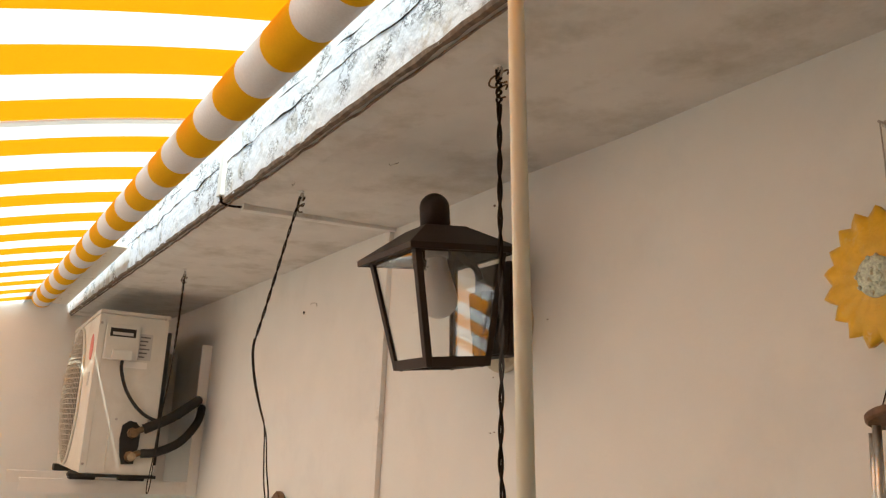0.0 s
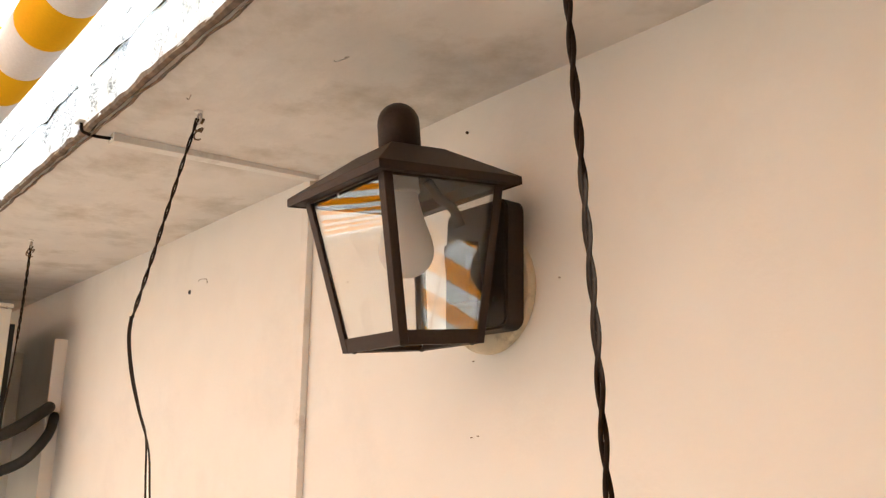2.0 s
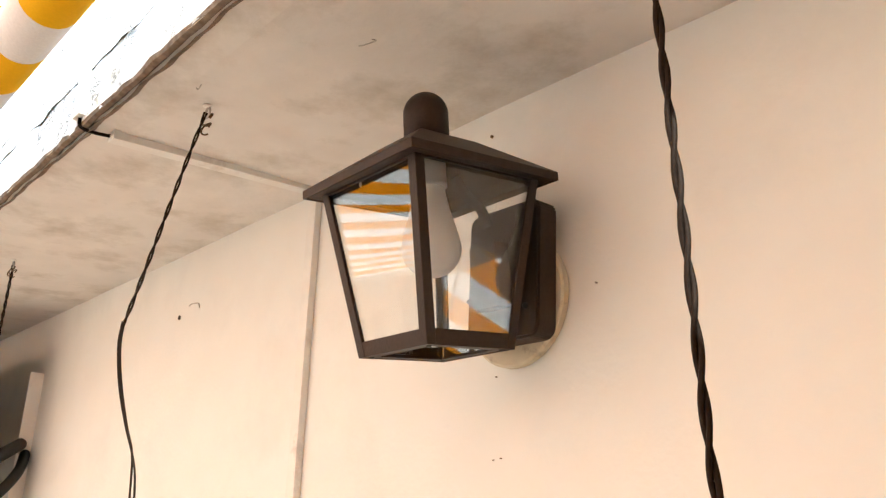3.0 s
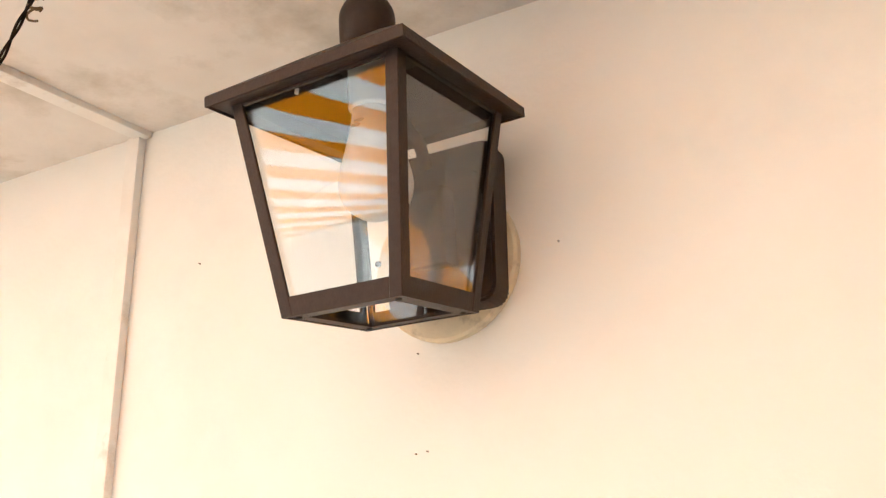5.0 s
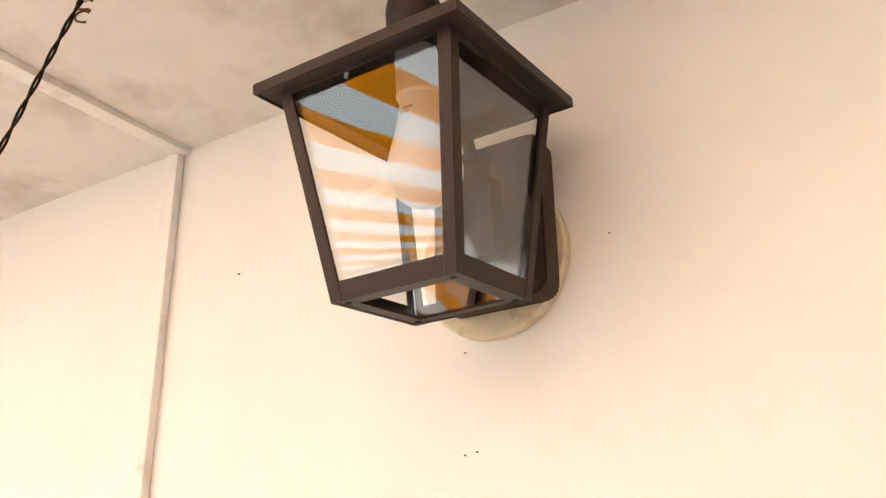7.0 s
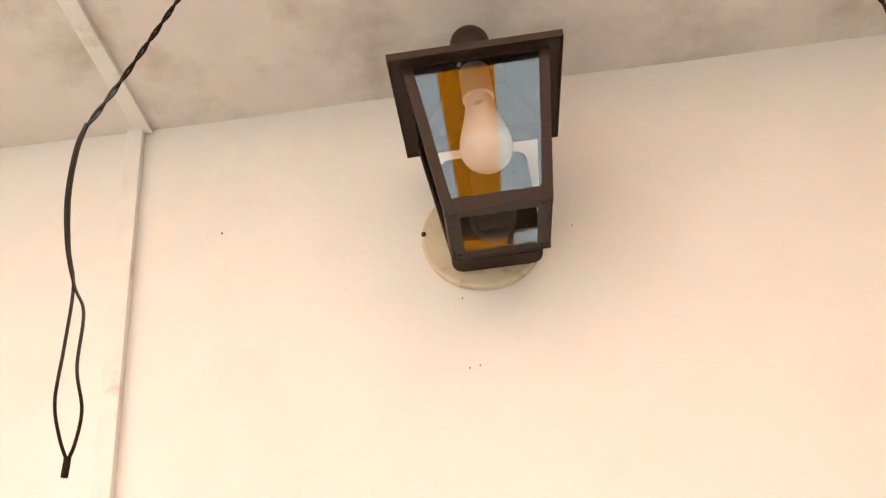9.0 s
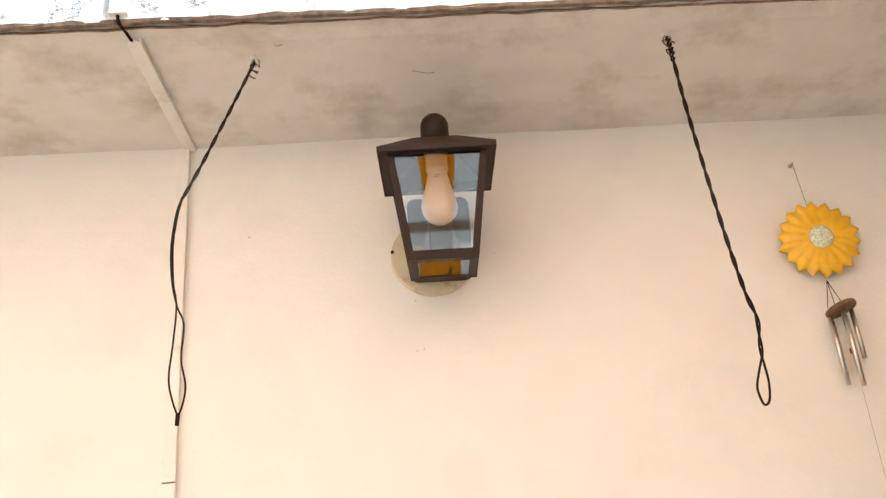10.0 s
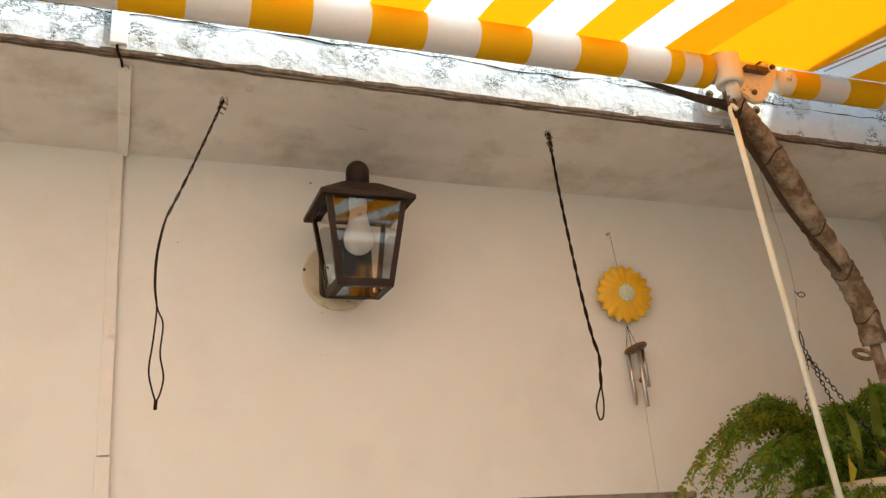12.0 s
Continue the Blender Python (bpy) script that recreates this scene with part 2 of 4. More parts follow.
def block(x0, x1, y0, y1, z0, z1, bevel=0.0, bm=None, m=None):
    """A box from corner to corner, its edges rounded by bevel."""
    made = bmesh.new()
    bmesh.ops.create_cube(made, size=1, matrix=Matrix.LocRotScale(((x0 + x1) / 2, (y0 + y1) / 2, (z0 + z1) / 2), None, (x1 - x0, y1 - y0, z1 - z0)))
    if bevel:
        bmesh.ops.bevel(made, geom=made.edges[:], offset=bevel, segments=2, affect="EDGES", profile=0.7)
    if m:
        made.transform(m)
    return joined(bm, made)


def joined(bm, made):
    if bm is None:
        return made
    me = bpy.data.meshes.new("joining")
    made.to_mesh(me)
    made.free()
    bm.from_mesh(me)
    bpy.data.meshes.remove(me)
    return bm


def sweep(points, r, sides=8, bm=None, closed=False, flat=1.0):
    """A round bar along a line of points; r may be a list, one for each point."""
    bm = bm or bmesh.new()
    pts = [Vector(p) for p in points]
    radii = r if isinstance(r, (list, tuple)) else [r] * len(pts)
    n = len(pts)
    side = None
    rings = []
    for k, p in enumerate(pts):
        a, b = pts[(k - 1) % n if closed else max(k - 1, 0)], pts[(k + 1) % n if closed else min(k + 1, n - 1)]
        d = (b - a).normalized()
        if side is None:
            side = d.orthogonal().normalized()
        side = (side - d * side.dot(d)).normalized()
        up = d.cross(side)
        rings.append([bm.verts.new(p + radii[k] * (math.cos(2 * math.pi * j / sides) * side + flat * math.sin(2 * math.pi * j / sides) * up)) for j in range(sides)])
    for k in range(n if closed else n - 1):
        a, b = rings[k], rings[(k + 1) % n]
        for j in range(sides):
            bm.faces.new((a[j], a[(j + 1) % sides], b[(j + 1) % sides], b[j]))
    if not closed:
        bm.faces.new(rings[0][::-1])
        bm.faces.new(rings[-1])
    return bm


def spline(points, steps=8):
    """A smooth line through the points (Catmull-Rom)."""
    p = [Vector(q) for q in points]
    p = [2 * p[0] - p[1]] + p + [2 * p[-1] - p[-2]]
    out = []
    for k in range(1, len(p) - 2):
        for j in range(steps):
            t = j / steps
            a, b, c, d = p[k - 1], p[k], p[k + 1], p[k + 2]
            out.append(0.5 * (2 * b + (c - a) * t + (2 * a - 5 * b + 4 * c - d) * t * t + (3 * b - a - 3 * c + d) * t ** 3))
    return out + [p[-2]]


def turned(profile, sides=32, bm=None, m=None):
    """A solid of revolution about z from (radius, height) pairs."""
    made = bmesh.new()
    rings = [[made.verts.new((r * math.cos(2 * math.pi * j / sides), r * math.sin(2 * math.pi * j / sides), z)) for j in range(sides)] for r, z in profile]
    for a, b in zip(rings, rings[1:]):
        for j in range(sides):
            made.faces.new((a[j], a[(j + 1) % sides], b[(j + 1) % sides], b[j]))
    made.faces.new(rings[0][::-1])
    made.faces.new(rings[-1])
    bmesh.ops.recalc_face_normals(made, faces=made.faces[:])
    if m:
        made.transform(m)
    return joined(bm, made)


def prism(outline, depth, bm=None, m=None, bevel=0.0):
    """An outline in x and z, pushed from y = 0 to y = depth."""
    made = bmesh.new()
    f = made.faces.new([made.verts.new((x, 0, z)) for x, z in outline])
    e = bmesh.ops.extrude_face_region(made, geom=[f])
    bmesh.ops.translate(made, verts=[v for v in e["geom"] if isinstance(v, bmesh.types.BMVert)], vec=(0, depth, 0))
    bmesh.ops.recalc_face_normals(made, faces=made.faces[:])
    if bevel:
        bmesh.ops.bevel(made, geom=made.edges[:], offset=bevel, segments=2, affect="EDGES")
    if m:
        made.transform(m)
    return joined(bm, made)


def rounded(w, h, r, n=5):
    """A rectangle's outline with round corners, half width w and half height h."""
    out = []
    for cx, cz, a0 in ((w - r, h - r, 0), (-w + r, h - r, 90), (-w + r, -h + r, 180), (w - r, -h + r, 270)):
        for k in range(n + 1):
            a = radians(a0 + 90 * k / n)
            out.append((cx + r * math.cos(a), cz + r * math.sin(a)))
    return out


# ---- the setting ----
TOP = 2.61            # underside of the concrete canopy
EDGE = -0.370         # its front edge
END = -2.36           # the end wall
WIN = (-0.197, 1.011, 0.95, 1.906)
WIN2 = (-1.89, -1.22, 0.95, 1.912)
EAST = 1.78           # the neighbour's wall, in shade


def grid_wall(name, y0, y1, x0, x1, z0, z1, holes, material):
    """A wall along x with openings right through it."""
    bm = bmesh.new()
    xs = sorted({x0, x1, *[v for h in holes for v in h[:2]]})
    for a, b in zip(xs, xs[1:]):
        mid = (a + b) / 2
        cuts = [h for h in holes if h[0] < mid < h[1]]
        spans = [(z0, cuts[0][2]), (cuts[0][3], z1)] if cuts else [(z0, z1)]
        for c, d in spans:
            block(a, b, y0, y1, c, d, 0, bm)
    bmesh.ops.remove_doubles(bm, verts=bm.verts[:], dist=1e-5)
    return part(name, bm, material)


tagged(grid_wall("wall_north", 0.0, 0.25, END - 0.25, EAST, -0.05, 2.65, [WIN, WIN2], WALL), "cream-white painted plaster house wall with faint dirt", "wall", kind="structure")
tagged(part("wall_upper", block(END - 0.25, EAST, 0.02, 0.25, 2.852, 5.2), GARDEN), "plain plaster wall above the canopy", "wall", kind="structure")
tagged(part("wall_west", block(END - 0.25, END, -4.5, -0.001, -0.05, 3.0), WALL), "white painted end wall of the patio", "wall", kind="structure")
tagged(part("wall_south", block(END - 0.25, EAST, -4.75, -4.5, -0.05, 2.0), GARDEN), "plain plastered garden wall", "wall", kind="structure")
tagged(part("wall_east", block(EAST, EAST + 0.25, -4.75, 0.25, -0.05, 4.05), GARDEN), "tall grey-brown plastered neighbour wall in shade", "wall", kind="structure")
tagged(part("floor", block(END - 0.25, EAST, -4.5, 0.0, -0.15, -0.05), FLOOR), "worn patio floor", "floor", kind="structure")
tagged(part("ground", block(-400, 400, -400, 400, -0.4, -0.16), GARDEN), "bare ground", "ground", kind="structure")


def canopy():
    """The concrete slab over the wall, its underside a little uneven and its lip crumbled."""
    bm = bmesh.new()
    nx, ny = 130, 12
    xs = [END + (EAST - END) * k / nx for k in range(nx + 1)]
    low = []
    for x in xs:
        row = []
        for j in range(ny + 1):
            y = EDGE + (0.25 - EDGE) * j / ny
            lift = 0.015 * (y - EDGE) / -EDGE + 0.003 * noise.noise((x * 3, y * 5, 0))
            if j == 0:
                lift += 0.006 + 0.008 * abs(noise.noise((x * 14, 1.7, 0)))
            row.append(bm.verts.new((x, y + (0.006 * noise.noise((x * 20, 3, 0)) if j == 0 else 0), TOP + lift)))
        low.append(row)
    for a, b in zip(low, low[1:]):
        for j in range(ny):
            bm.faces.new((a[j], a[j + 1], b[j + 1], b[j]))
    return part("ceiling", bm, CEIL)


tagged(canopy(), "grey stained underside of a concrete canopy with water marks", "ceiling", kind="structure")


def fascia():
    """The canopy's front face: a lower band, a set-back crack and a rough upper band."""
    bm = bmesh.new()
    nx = 260
    rows = [(TOP + 0.008, 0.0), (TOP + 0.020, -0.002), (TOP + 0.050, -0.003), (TOP + 0.080, -0.003), (TOP + 0.110, -0.004), (TOP + 0.140, -0.005),
            (TOP + 0.170, -0.005), (TOP + 0.200, -0.004), (TOP + 0.225, 0.0), (TOP + 0.238, 0.012), (TOP + 0.240, 0.10), (TOP + 0.240, 0.60)]
    last = None
    for k in range(nx + 1):
        x = END + (EAST - END) * k / nx
        ring = []
        for j, (z, y) in enumerate(rows):
            rough = 0.0012 * noise.noise((x * 6, z * 20, 2)) + 0.0008 * noise.noise((x * 40, z * 60, 5))
            ring.append(bm.verts.new((x, EDGE + y + (rough if j < 10 else 0), z)))
        if last:
            for j in range(len(rows) - 1):
                bm.faces.new((last[j], ring[j], ring[j + 1], last[j + 1]))
        last = ring
    return part("fascia", bm, FASCIA, soft=True)


tagged(fascia(), "white lime-painted concrete canopy edge, flaking with black mould", "canopy edge", kind="structure")
for height, seed, r in ((0.083, 3, 0.0016), (0.118, 8, 0.0013), (0.150, 15, 0.0012)):
    bm = sweep([(END + (EAST - END) * k / 300, EDGE - 0.0035, TOP + height + 0.014 * noise.noise((k * 0.05, seed, 0)) + 0.009 * noise.noise((k * 0.22, seed, 5))) for k in range(301)],
               [max(0.0003, r * (0.55 + 1.5 * noise.noise((k * 0.11, seed, 9)) + 0.8 * noise.noise((k * 0.7, seed, 2)))) for k in range(301)], 5, None)
    part("crack", bm, MOULD, bpy.data.objects["fascia"], "black mouldy crack")
lip = bmesh.new()
sweep([(END + (EAST - END) * k / 150, EDGE + 0.004 + 0.003 * noise.noise((k * 0.7, 0, 0)), TOP + 0.009 + 0.004 * noise.noise((k * 0.5, 9, 0))) for k in range(151)],
      [0.006 + 0.003 * noise.noise((k * 0.9, 4, 1)) for k in range(151)], 6, lip)
sweep([(END + (EAST - END) * k / 200, EDGE + 0.016 + 0.004 * noise.noise((k * 0.4, 2, 0)), TOP + 0.0075) for k in range(201)],
      [0.014 + 0.007 * noise.noise((k * 0.55, 8, 1)) for k in range(201)], 8, lip, False, 0.12)
tagged(part("trim", lip, RUST), "crumbled brown drip edge under the canopy", "edge trim", kind="structure")


def conduit():
    ob = thing("cable_conduit", "cream-painted cable conduit along wall and ceiling", "conduit")
    part("wall_cover", block(-0.011, 0.011, -0.012, -0.0005, -0.606, 0.008, 0.0015, None, pose(-0.2440, 0, TOP, 0, -1.36)), CONDUIT, ob)
    part("lower_cover", block(-0.014, 0.012, -0.014, -0.0005, -1.9, -0.609, 0.0015, None, pose(-0.2440, 0, TOP, 0, -1.36)), CONDUIT, ob)
    part("ceiling_cover", block(-0.2445, -0.2225, 0.035, -EDGE - 0.001, -0.009, 0.005, 0.0015, None, pose(0, EDGE, TOP, 2.32)), CONDUIT, ob)
    part("edge_cover", block(-0.260, -0.232, EDGE - 0.011, EDGE + 0.003, TOP + 0.016, TOP + 0.200, 0.002), CONDUIT, ob, "whitewashed vertical cover")
    bm = sweep(spline([(-0.248, EDGE - 0.004, TOP + 0.018), (-0.246, EDGE - 0.002, TOP + 0.004), (-0.240, EDGE + 0.014, TOP - 0.001), (-0.238, EDGE + 0.036, TOP + 0.000)], 5), 0.0024, 8)
    part("cable", bm, WIRE, ob, "black cable end", True)
    part("cable", sweep(spline([(-0.228, EDGE + 0.03, TOP - 0.002), (-0.2265, EDGE + 0.08, TOP - 0.002), (-0.227, -0.2, TOP + 0.004), (-0.2268, -0.03, TOP + 0.010)], 6), 0.0005, 6), WIRE, ob, "thin black cable", True)


conduit()


# ---- windows ----
def window(name, box, bays, label):
    x0, x1, z0, z1 = box
    ob = thing(name, label, "window", kind="structure")
    f = 0.07
    bm = block(x0 + 0.001, x1 - 0.001, 0.10, 0.16, z1 - f, z1 - 0.001, 0.004)
    block(x0 + 0.001, x0 + f, 0.10, 0.16, z0, z1 - f, 0.004, bm)
    block(x1 - f, x1 - 0.001, 0.10, 0.16, z0, z1 - f, 0.004, bm)
    block(x0 + f, x1 - f, 0.10, 0.16, z0, z0 + 0.05, 0.004, bm)
    for a, b, c, d in ((x0 + 0.034, x1 - 0.034, z1 - 0.048, z1 - 0.034), (x0 + 0.034, x0 + 0.046, z0 + 0.05, z1 - 0.048), (x1 - 0.046, x1 - 0.034, z0 + 0.05, z1 - 0.048)):
        block(a, b, 0.088, 0.1005, c, d, 0.003, bm)
    part("window_frame", bm, FRAME, ob)
    mid = (x0 + x1) / 2 + 0.01
    for a, b, y in ((x0 + f, mid + 0.012, 0.125), (mid - 0.012, x1 - f, 0.108)):
        sash = thing("sash", "", "")
        sash.parent = ob
        w = 0.042
        bm = block(a, b, y, y + 0.016, z1 - f - 0.038, z1 - f, 0.002)
        block(a, b, y, y + 0.016, z0 + 0.05, z0 + 0.1, 0.002, bm)
        block(a, a + w, y, y + 0.016, z0 + 0.1, z1 - f - 0.038, 0.002, bm)
        block(b - w, b, y, y + 0.016, z0 + 0.1, z1 - f - 0.038, 0.002, bm)
        part("sash_frame", bm, FRAME, sash)
        bm = block(a + w - 0.004, b - w + 0.004, y - 0.0015, y + 0.005, z1 - f - 0.044, z1 - f - 0.036)
        block(a + w - 0.002, a + w + 0.004, y - 0.001, y + 0.004, z0 + 0.1, z1 - f - 0.04, 0, bm)
        part("gasket", bm, DARK, sash, "black rubber gasket")
        pane = part("pane", block(a + w - 0.003, b - w + 0.003, y + 0.006, y + 0.010, z0 + 0.098, z1 - f - 0.036), PANE, sash)
        pane.visible_shadow = False
    # crumbled cement edge under the lintel
    bm = bmesh.new()
    last = None
    for k in range(101):
        x = x0 + 0.001 + (x1 - x0 - 0.002) * k / 100
        low = z1 - 0.0125 + 0.0025 * noise.noise((x * 9, z1, 0)) + 0.0016 * noise.noise((x * 40, z1, 4))
        out = 0.0015 + 0.0012 * noise.noise((x * 25, z1, 7))
        ring = [bm.verts.new(q) for q in ((x, out, z1 - 0.0008), (x, out + 0.002, low), (x, 0.085, low), (x, 0.085, z1 - 0.0008))]
        if last:
            for j in range(4):
                bm.faces.new((last[j], last[(j + 1) % 4], ring[(j + 1) % 4], ring[j]))
        else:
            bm.faces.new(ring[::-1])
        last = ring
    bm.faces.new(last)
    bmesh.ops.recalc_face_normals(bm, faces=bm.faces[:])
    part("lintel_edge", bm, CEMENT, ob, "rough grey cement edge")
    return ob


window("window_1", WIN, 6, "white-framed sliding window set back in the wall")
window("window_2", WIN2, 5, "white-framed window set back in the wall")
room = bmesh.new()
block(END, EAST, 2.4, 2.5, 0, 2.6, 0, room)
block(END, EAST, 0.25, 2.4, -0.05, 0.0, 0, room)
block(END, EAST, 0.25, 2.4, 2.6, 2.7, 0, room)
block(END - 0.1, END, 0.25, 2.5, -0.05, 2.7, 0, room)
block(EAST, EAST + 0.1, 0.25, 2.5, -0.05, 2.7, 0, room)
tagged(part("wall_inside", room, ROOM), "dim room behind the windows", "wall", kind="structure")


def curtain(x0, x1, z0, z1, y):
    """A thin curtain that hangs in soft folds close behind the glass."""
    bm = bmesh.new()
    last = None
    n = 120
    for k in range(n + 1):
        x = x0 + (x1 - x0) * k / n
        row = []
        for j in range(6):
            fold = 0.010 * math.sin(k * 0.55 + 0.8 * noise.noise((k * 0.04, j * 0.4, 1))) * (0.5 + 0.1 * j) + 0.006 * noise.noise((k * 0.1, j * 0.3, 4))
            row.append(bm.verts.new((x, y + fold, z1 + (z0 - z1) * j / 5)))
        if last:
            for j in range(5):
                bm.faces.new((last[j], last[j + 1], row[j + 1], row[j]))
        last = row
    ob = thing("curtain", "pale grey-green net curtain drawn behind the window", "curtain")
    part("cloth", bm, CURTAIN, ob, "", True)
    part("curtain_rod", sweep([(x0 - 0.03, y, z1 + 0.006), (x1 + 0.03, y, z1 + 0.006)], 0.007, 10), FRAME, ob, "", True)


CURTAIN = cloth("net_curtain", (0.66, 0.70, 0.54), (0.6, 0.6, 0.5), 0.2)
curtain(WIN[0] + 0.01, WIN[1] - 0.01, WIN[2] + 0.02, WIN[3] - 0.03, 0.195)


def grille(box, bays, label):
    """A grille of crossing flat bars that bend back into a top rail."""
    x0, x1, z0, z1 = box
    ob = thing("window_grille", label, "window grille", "window grilles")
    part("rail", block(x0 + 0.004, x1 - 0.004, 0.012, 0.03, z1 - 0.037, z1 - 0.013, 0.002), IRON_SHADED, ob)
    part("rail", block(x0 + 0.004, x1 - 0.004, 0.012, 0.03, z0 + 0.005, z0 + 0.03, 0.002), IRON, ob)
    for a in (x0 + 0.004, x1 - 0.026):
        part("upright", block(a, a + 0.022, 0.012, 0.03, z0 + 0.03, z1 - 0.034, 0.002), IRON_SHADED, ob)
    pitch = (x1 - x0 - 0.03) / bays
    drop = pitch * 1.5
    for k in range(bays + 1):
        for d in (1, -1):
            if not 0 <= k + d <= bays:
                continue
            xs = x0 + 0.015 + k * pitch + d * 0.012
            path = [(xs - d * 0.004, 0.014, z1 - 0.017), (xs + d * 0.004, -0.002, z1 - 0.022), (xs + d * 0.020, -0.010 - 0.004 * d, z1 - 0.048)]
            z, x, way = z1 - 0.048, xs + d * 0.020, d
            length = z - z0 - 0.02
            end = x + way * min(length / 1.5, pitch * 3)
            end = max(min(end, x1 - 0.02), x0 + 0.02)
            path.append((end, -0.010 - 0.004 * d, z - abs(end - x) * 1.5))
            pts = spline(path[:3], 6)[:-1] + [Vector(path[2]), Vector(path[3])]
            bm = bmesh.new()
            last = None
            for i, p in enumerate(pts):
                q = (pts[min(i + 1, len(pts) - 1)] - pts[max(i - 1, 0)]).normalized()
                side = q.cross(Vector((0, 1, 0))).normalized() * 0.0102
                face = Vector((0, 0.002, 0)) if i > 2 else q.cross(side).normalized() * 0.002
                ring = [bm.verts.new(p + side - face), bm.verts.new(p - side - face), bm.verts.new(p - side + face), bm.verts.new(p + side + face)]
                if last:
                    for j in range(4):
                        bm.faces.new((last[j], last[(j + 1) % 4], ring[(j + 1) % 4], ring[j]))
                else:
                    bm.faces.new(ring)
                last = ring
            bm.faces.new(last[::-1])
            bmesh.ops.recalc_face_normals(bm, faces=bm.faces[:])
            part("bar", bm, IRON, ob)
    return ob


grille(WIN, 6, "black-brown iron grille of crossing flat bars before the window")
grille(WIN2, 5, "black iron grille of bent bars before the second window")


# ---- the awning ----
TUBE_R = 0.0345
STRIPE = 0.1027
SLOPE = 0.21
WEST = -2.02          # where the roll ends


def roller(x):
    """The middle of the roller tube at x; it rises a little to the east."""
    return -0.4799 + 0.0129 * x, 2.6624 + 0.0207 * x


def stripes(x0, x1, phase):
    """The stripe borders between x0 and x1: (from, to, is it yellow)."""
    out, k = [], math.floor((x0 - phase) / STRIPE)
    while phase + k * STRIPE < x1:
        a, b = max(phase + k * STRIPE, x0), min(phase + (k + 1) * STRIPE, x1)
        if b - a > 1e-4:
            out.append((a, b, k % 2 == 0))
        k += 1
    return out


def cloth_at(x, v, reach=2.1):
    """A point of the stretched cloth: v runs from the roller (0) to the front bar (1)."""
    y, z = roller(x)
    sag = -0.05 * math.sin(math.pi * v) + 0.012 * noise.noise((x * 1.3, v * 3, 2)) + 0.004 * noise.noise((x * 9, v * 4, 8)) * min(1, v * 8)
    return Vector((x, y - 0.008 - reach * v, z + TUBE_R - 0.001 - SLOPE * reach * v + sag * min(1, v * 4)))


def awning(x0, x1, cloth_bands, roll_bands, reach, label, thick=TUBE_R):
    ob = thing("awning", label, "awning", "striped awnings")
    bm = bmesh.new()
    sides = 32
    for a, b, yellow in roll_bands:
        ring = []
        for x in (a, b):
            y, z = roller(x)
            ring.append([bm.verts.new((x, y + thick * math.cos(2 * math.pi * j / sides), z + thick * math.sin(2 * math.pi * j / sides))) for j in range(sides)])
        for j in range(sides):
            f = bm.faces.new((ring[0][j], ring[1][j], ring[1][(j + 1) % sides], ring[0][(j + 1) % sides]))
            f.material_index, f.smooth = (0 if yellow else 1), True
    bmesh.ops.remove_doubles(bm, verts=bm.verts[:], dist=1e-5)
    part("roll", bm, [ROLLED, ROLLED_WHITE], ob, "rolled striped cloth")
    bm = bmesh.new()
    ny = 30
    for a, b, yellow in cloth_bands:
        for i in range(2):
            last = None
            for j in range(ny + 1):
                v = j / ny
                row = []
                for x in (a + (b - a) * i / 2, a + (b - a) * (i + 1) / 2):
                    row.append(bm.verts.new(cloth_at(x, v, reach)))
                if last:
                    f = bm.faces.new((last[0], last[1], row[1], row[0]))
                    f.material_index, f.smooth = (0 if yellow else 1), True
                last = row
    bmesh.ops.remove_doubles(bm, verts=bm.verts[:], dist=1e-5)
    part("canvas", bm, [YELLOW, WHITE], ob, "stretched yellow and white striped canvas")
    part("axle", sweep([(x0, *roller(x0)), (x1 + 0.03, *roller(x1 + 0.03))], 0.024, 18), CAST, ob, "pale metal roller tube", True)
    y, z = roller((x0 + x1) / 2)
    part("front_bar", block(x0, x1, y - reach - 0.045, y - reach - 0.005, z - SLOPE * reach, z - SLOPE * reach + 0.05, 0.006), CAST, ob)
    return ob


# canvas is extended past the roll to the end wall to block the sun
main_bands = stripes(END + 0.003, 0.776, -0.0425)
roll_bands = stripes(WEST, 0.776, -0.0425)
first = awning(WEST, 0.876, main_bands, roll_bands + [(0.776, 0.809, True), (0.809, 0.851, False), (0.851, 0.882, True)], 2.1,
               "yellow and white striped awning rolled out over the patio")


def loose_strip(x0, x1, lift, material, name, label, reach=2.1):
    """A strip of cloth or webbing that lies along the canvas."""
    bm = bmesh.new()
    last = None
    for j in range(31):
        v = j / 30 * reach / 2.1
        row = [bm.verts.new(cloth_at(x, v) + Vector((0, 0, lift))) for x in (x0, x1)]
        if last:
            bm.faces.new((last[0], last[1], row[1], row[0]))
        last = row
    return part(name, bm, material, first, label, True)


loose_strip(0.776, 0.876, 0.0, HEM, "hem", "doubled yellow hem")
loose_strip(0.876, 1.062, 0.0, YELLOW, "bridging_strip", "plain yellow strip over the gap")
second_bands = stripes(1.062, EAST - 0.01, 1.062)
second = awning(1.062, EAST - 0.04, second_bands, [(1.093, 1.158, True), (1.158, 1.240, False)] + stripes(1.240, EAST - 0.05, 1.240), 2.1, "second striped awning beside the first, in shade", 0.029)
for a in (1.163, 1.185):
    part("seam", sweep([(a, roller(a)[0] - 0.02, roller(a)[1] + TUBE_R - 0.004), (a, roller(a)[0] - 0.5, roller(a)[1] + TUBE_R - 0.004 - SLOPE * 0.5 - 0.03)], 0.002, 6), LABEL, second, "grey seam")
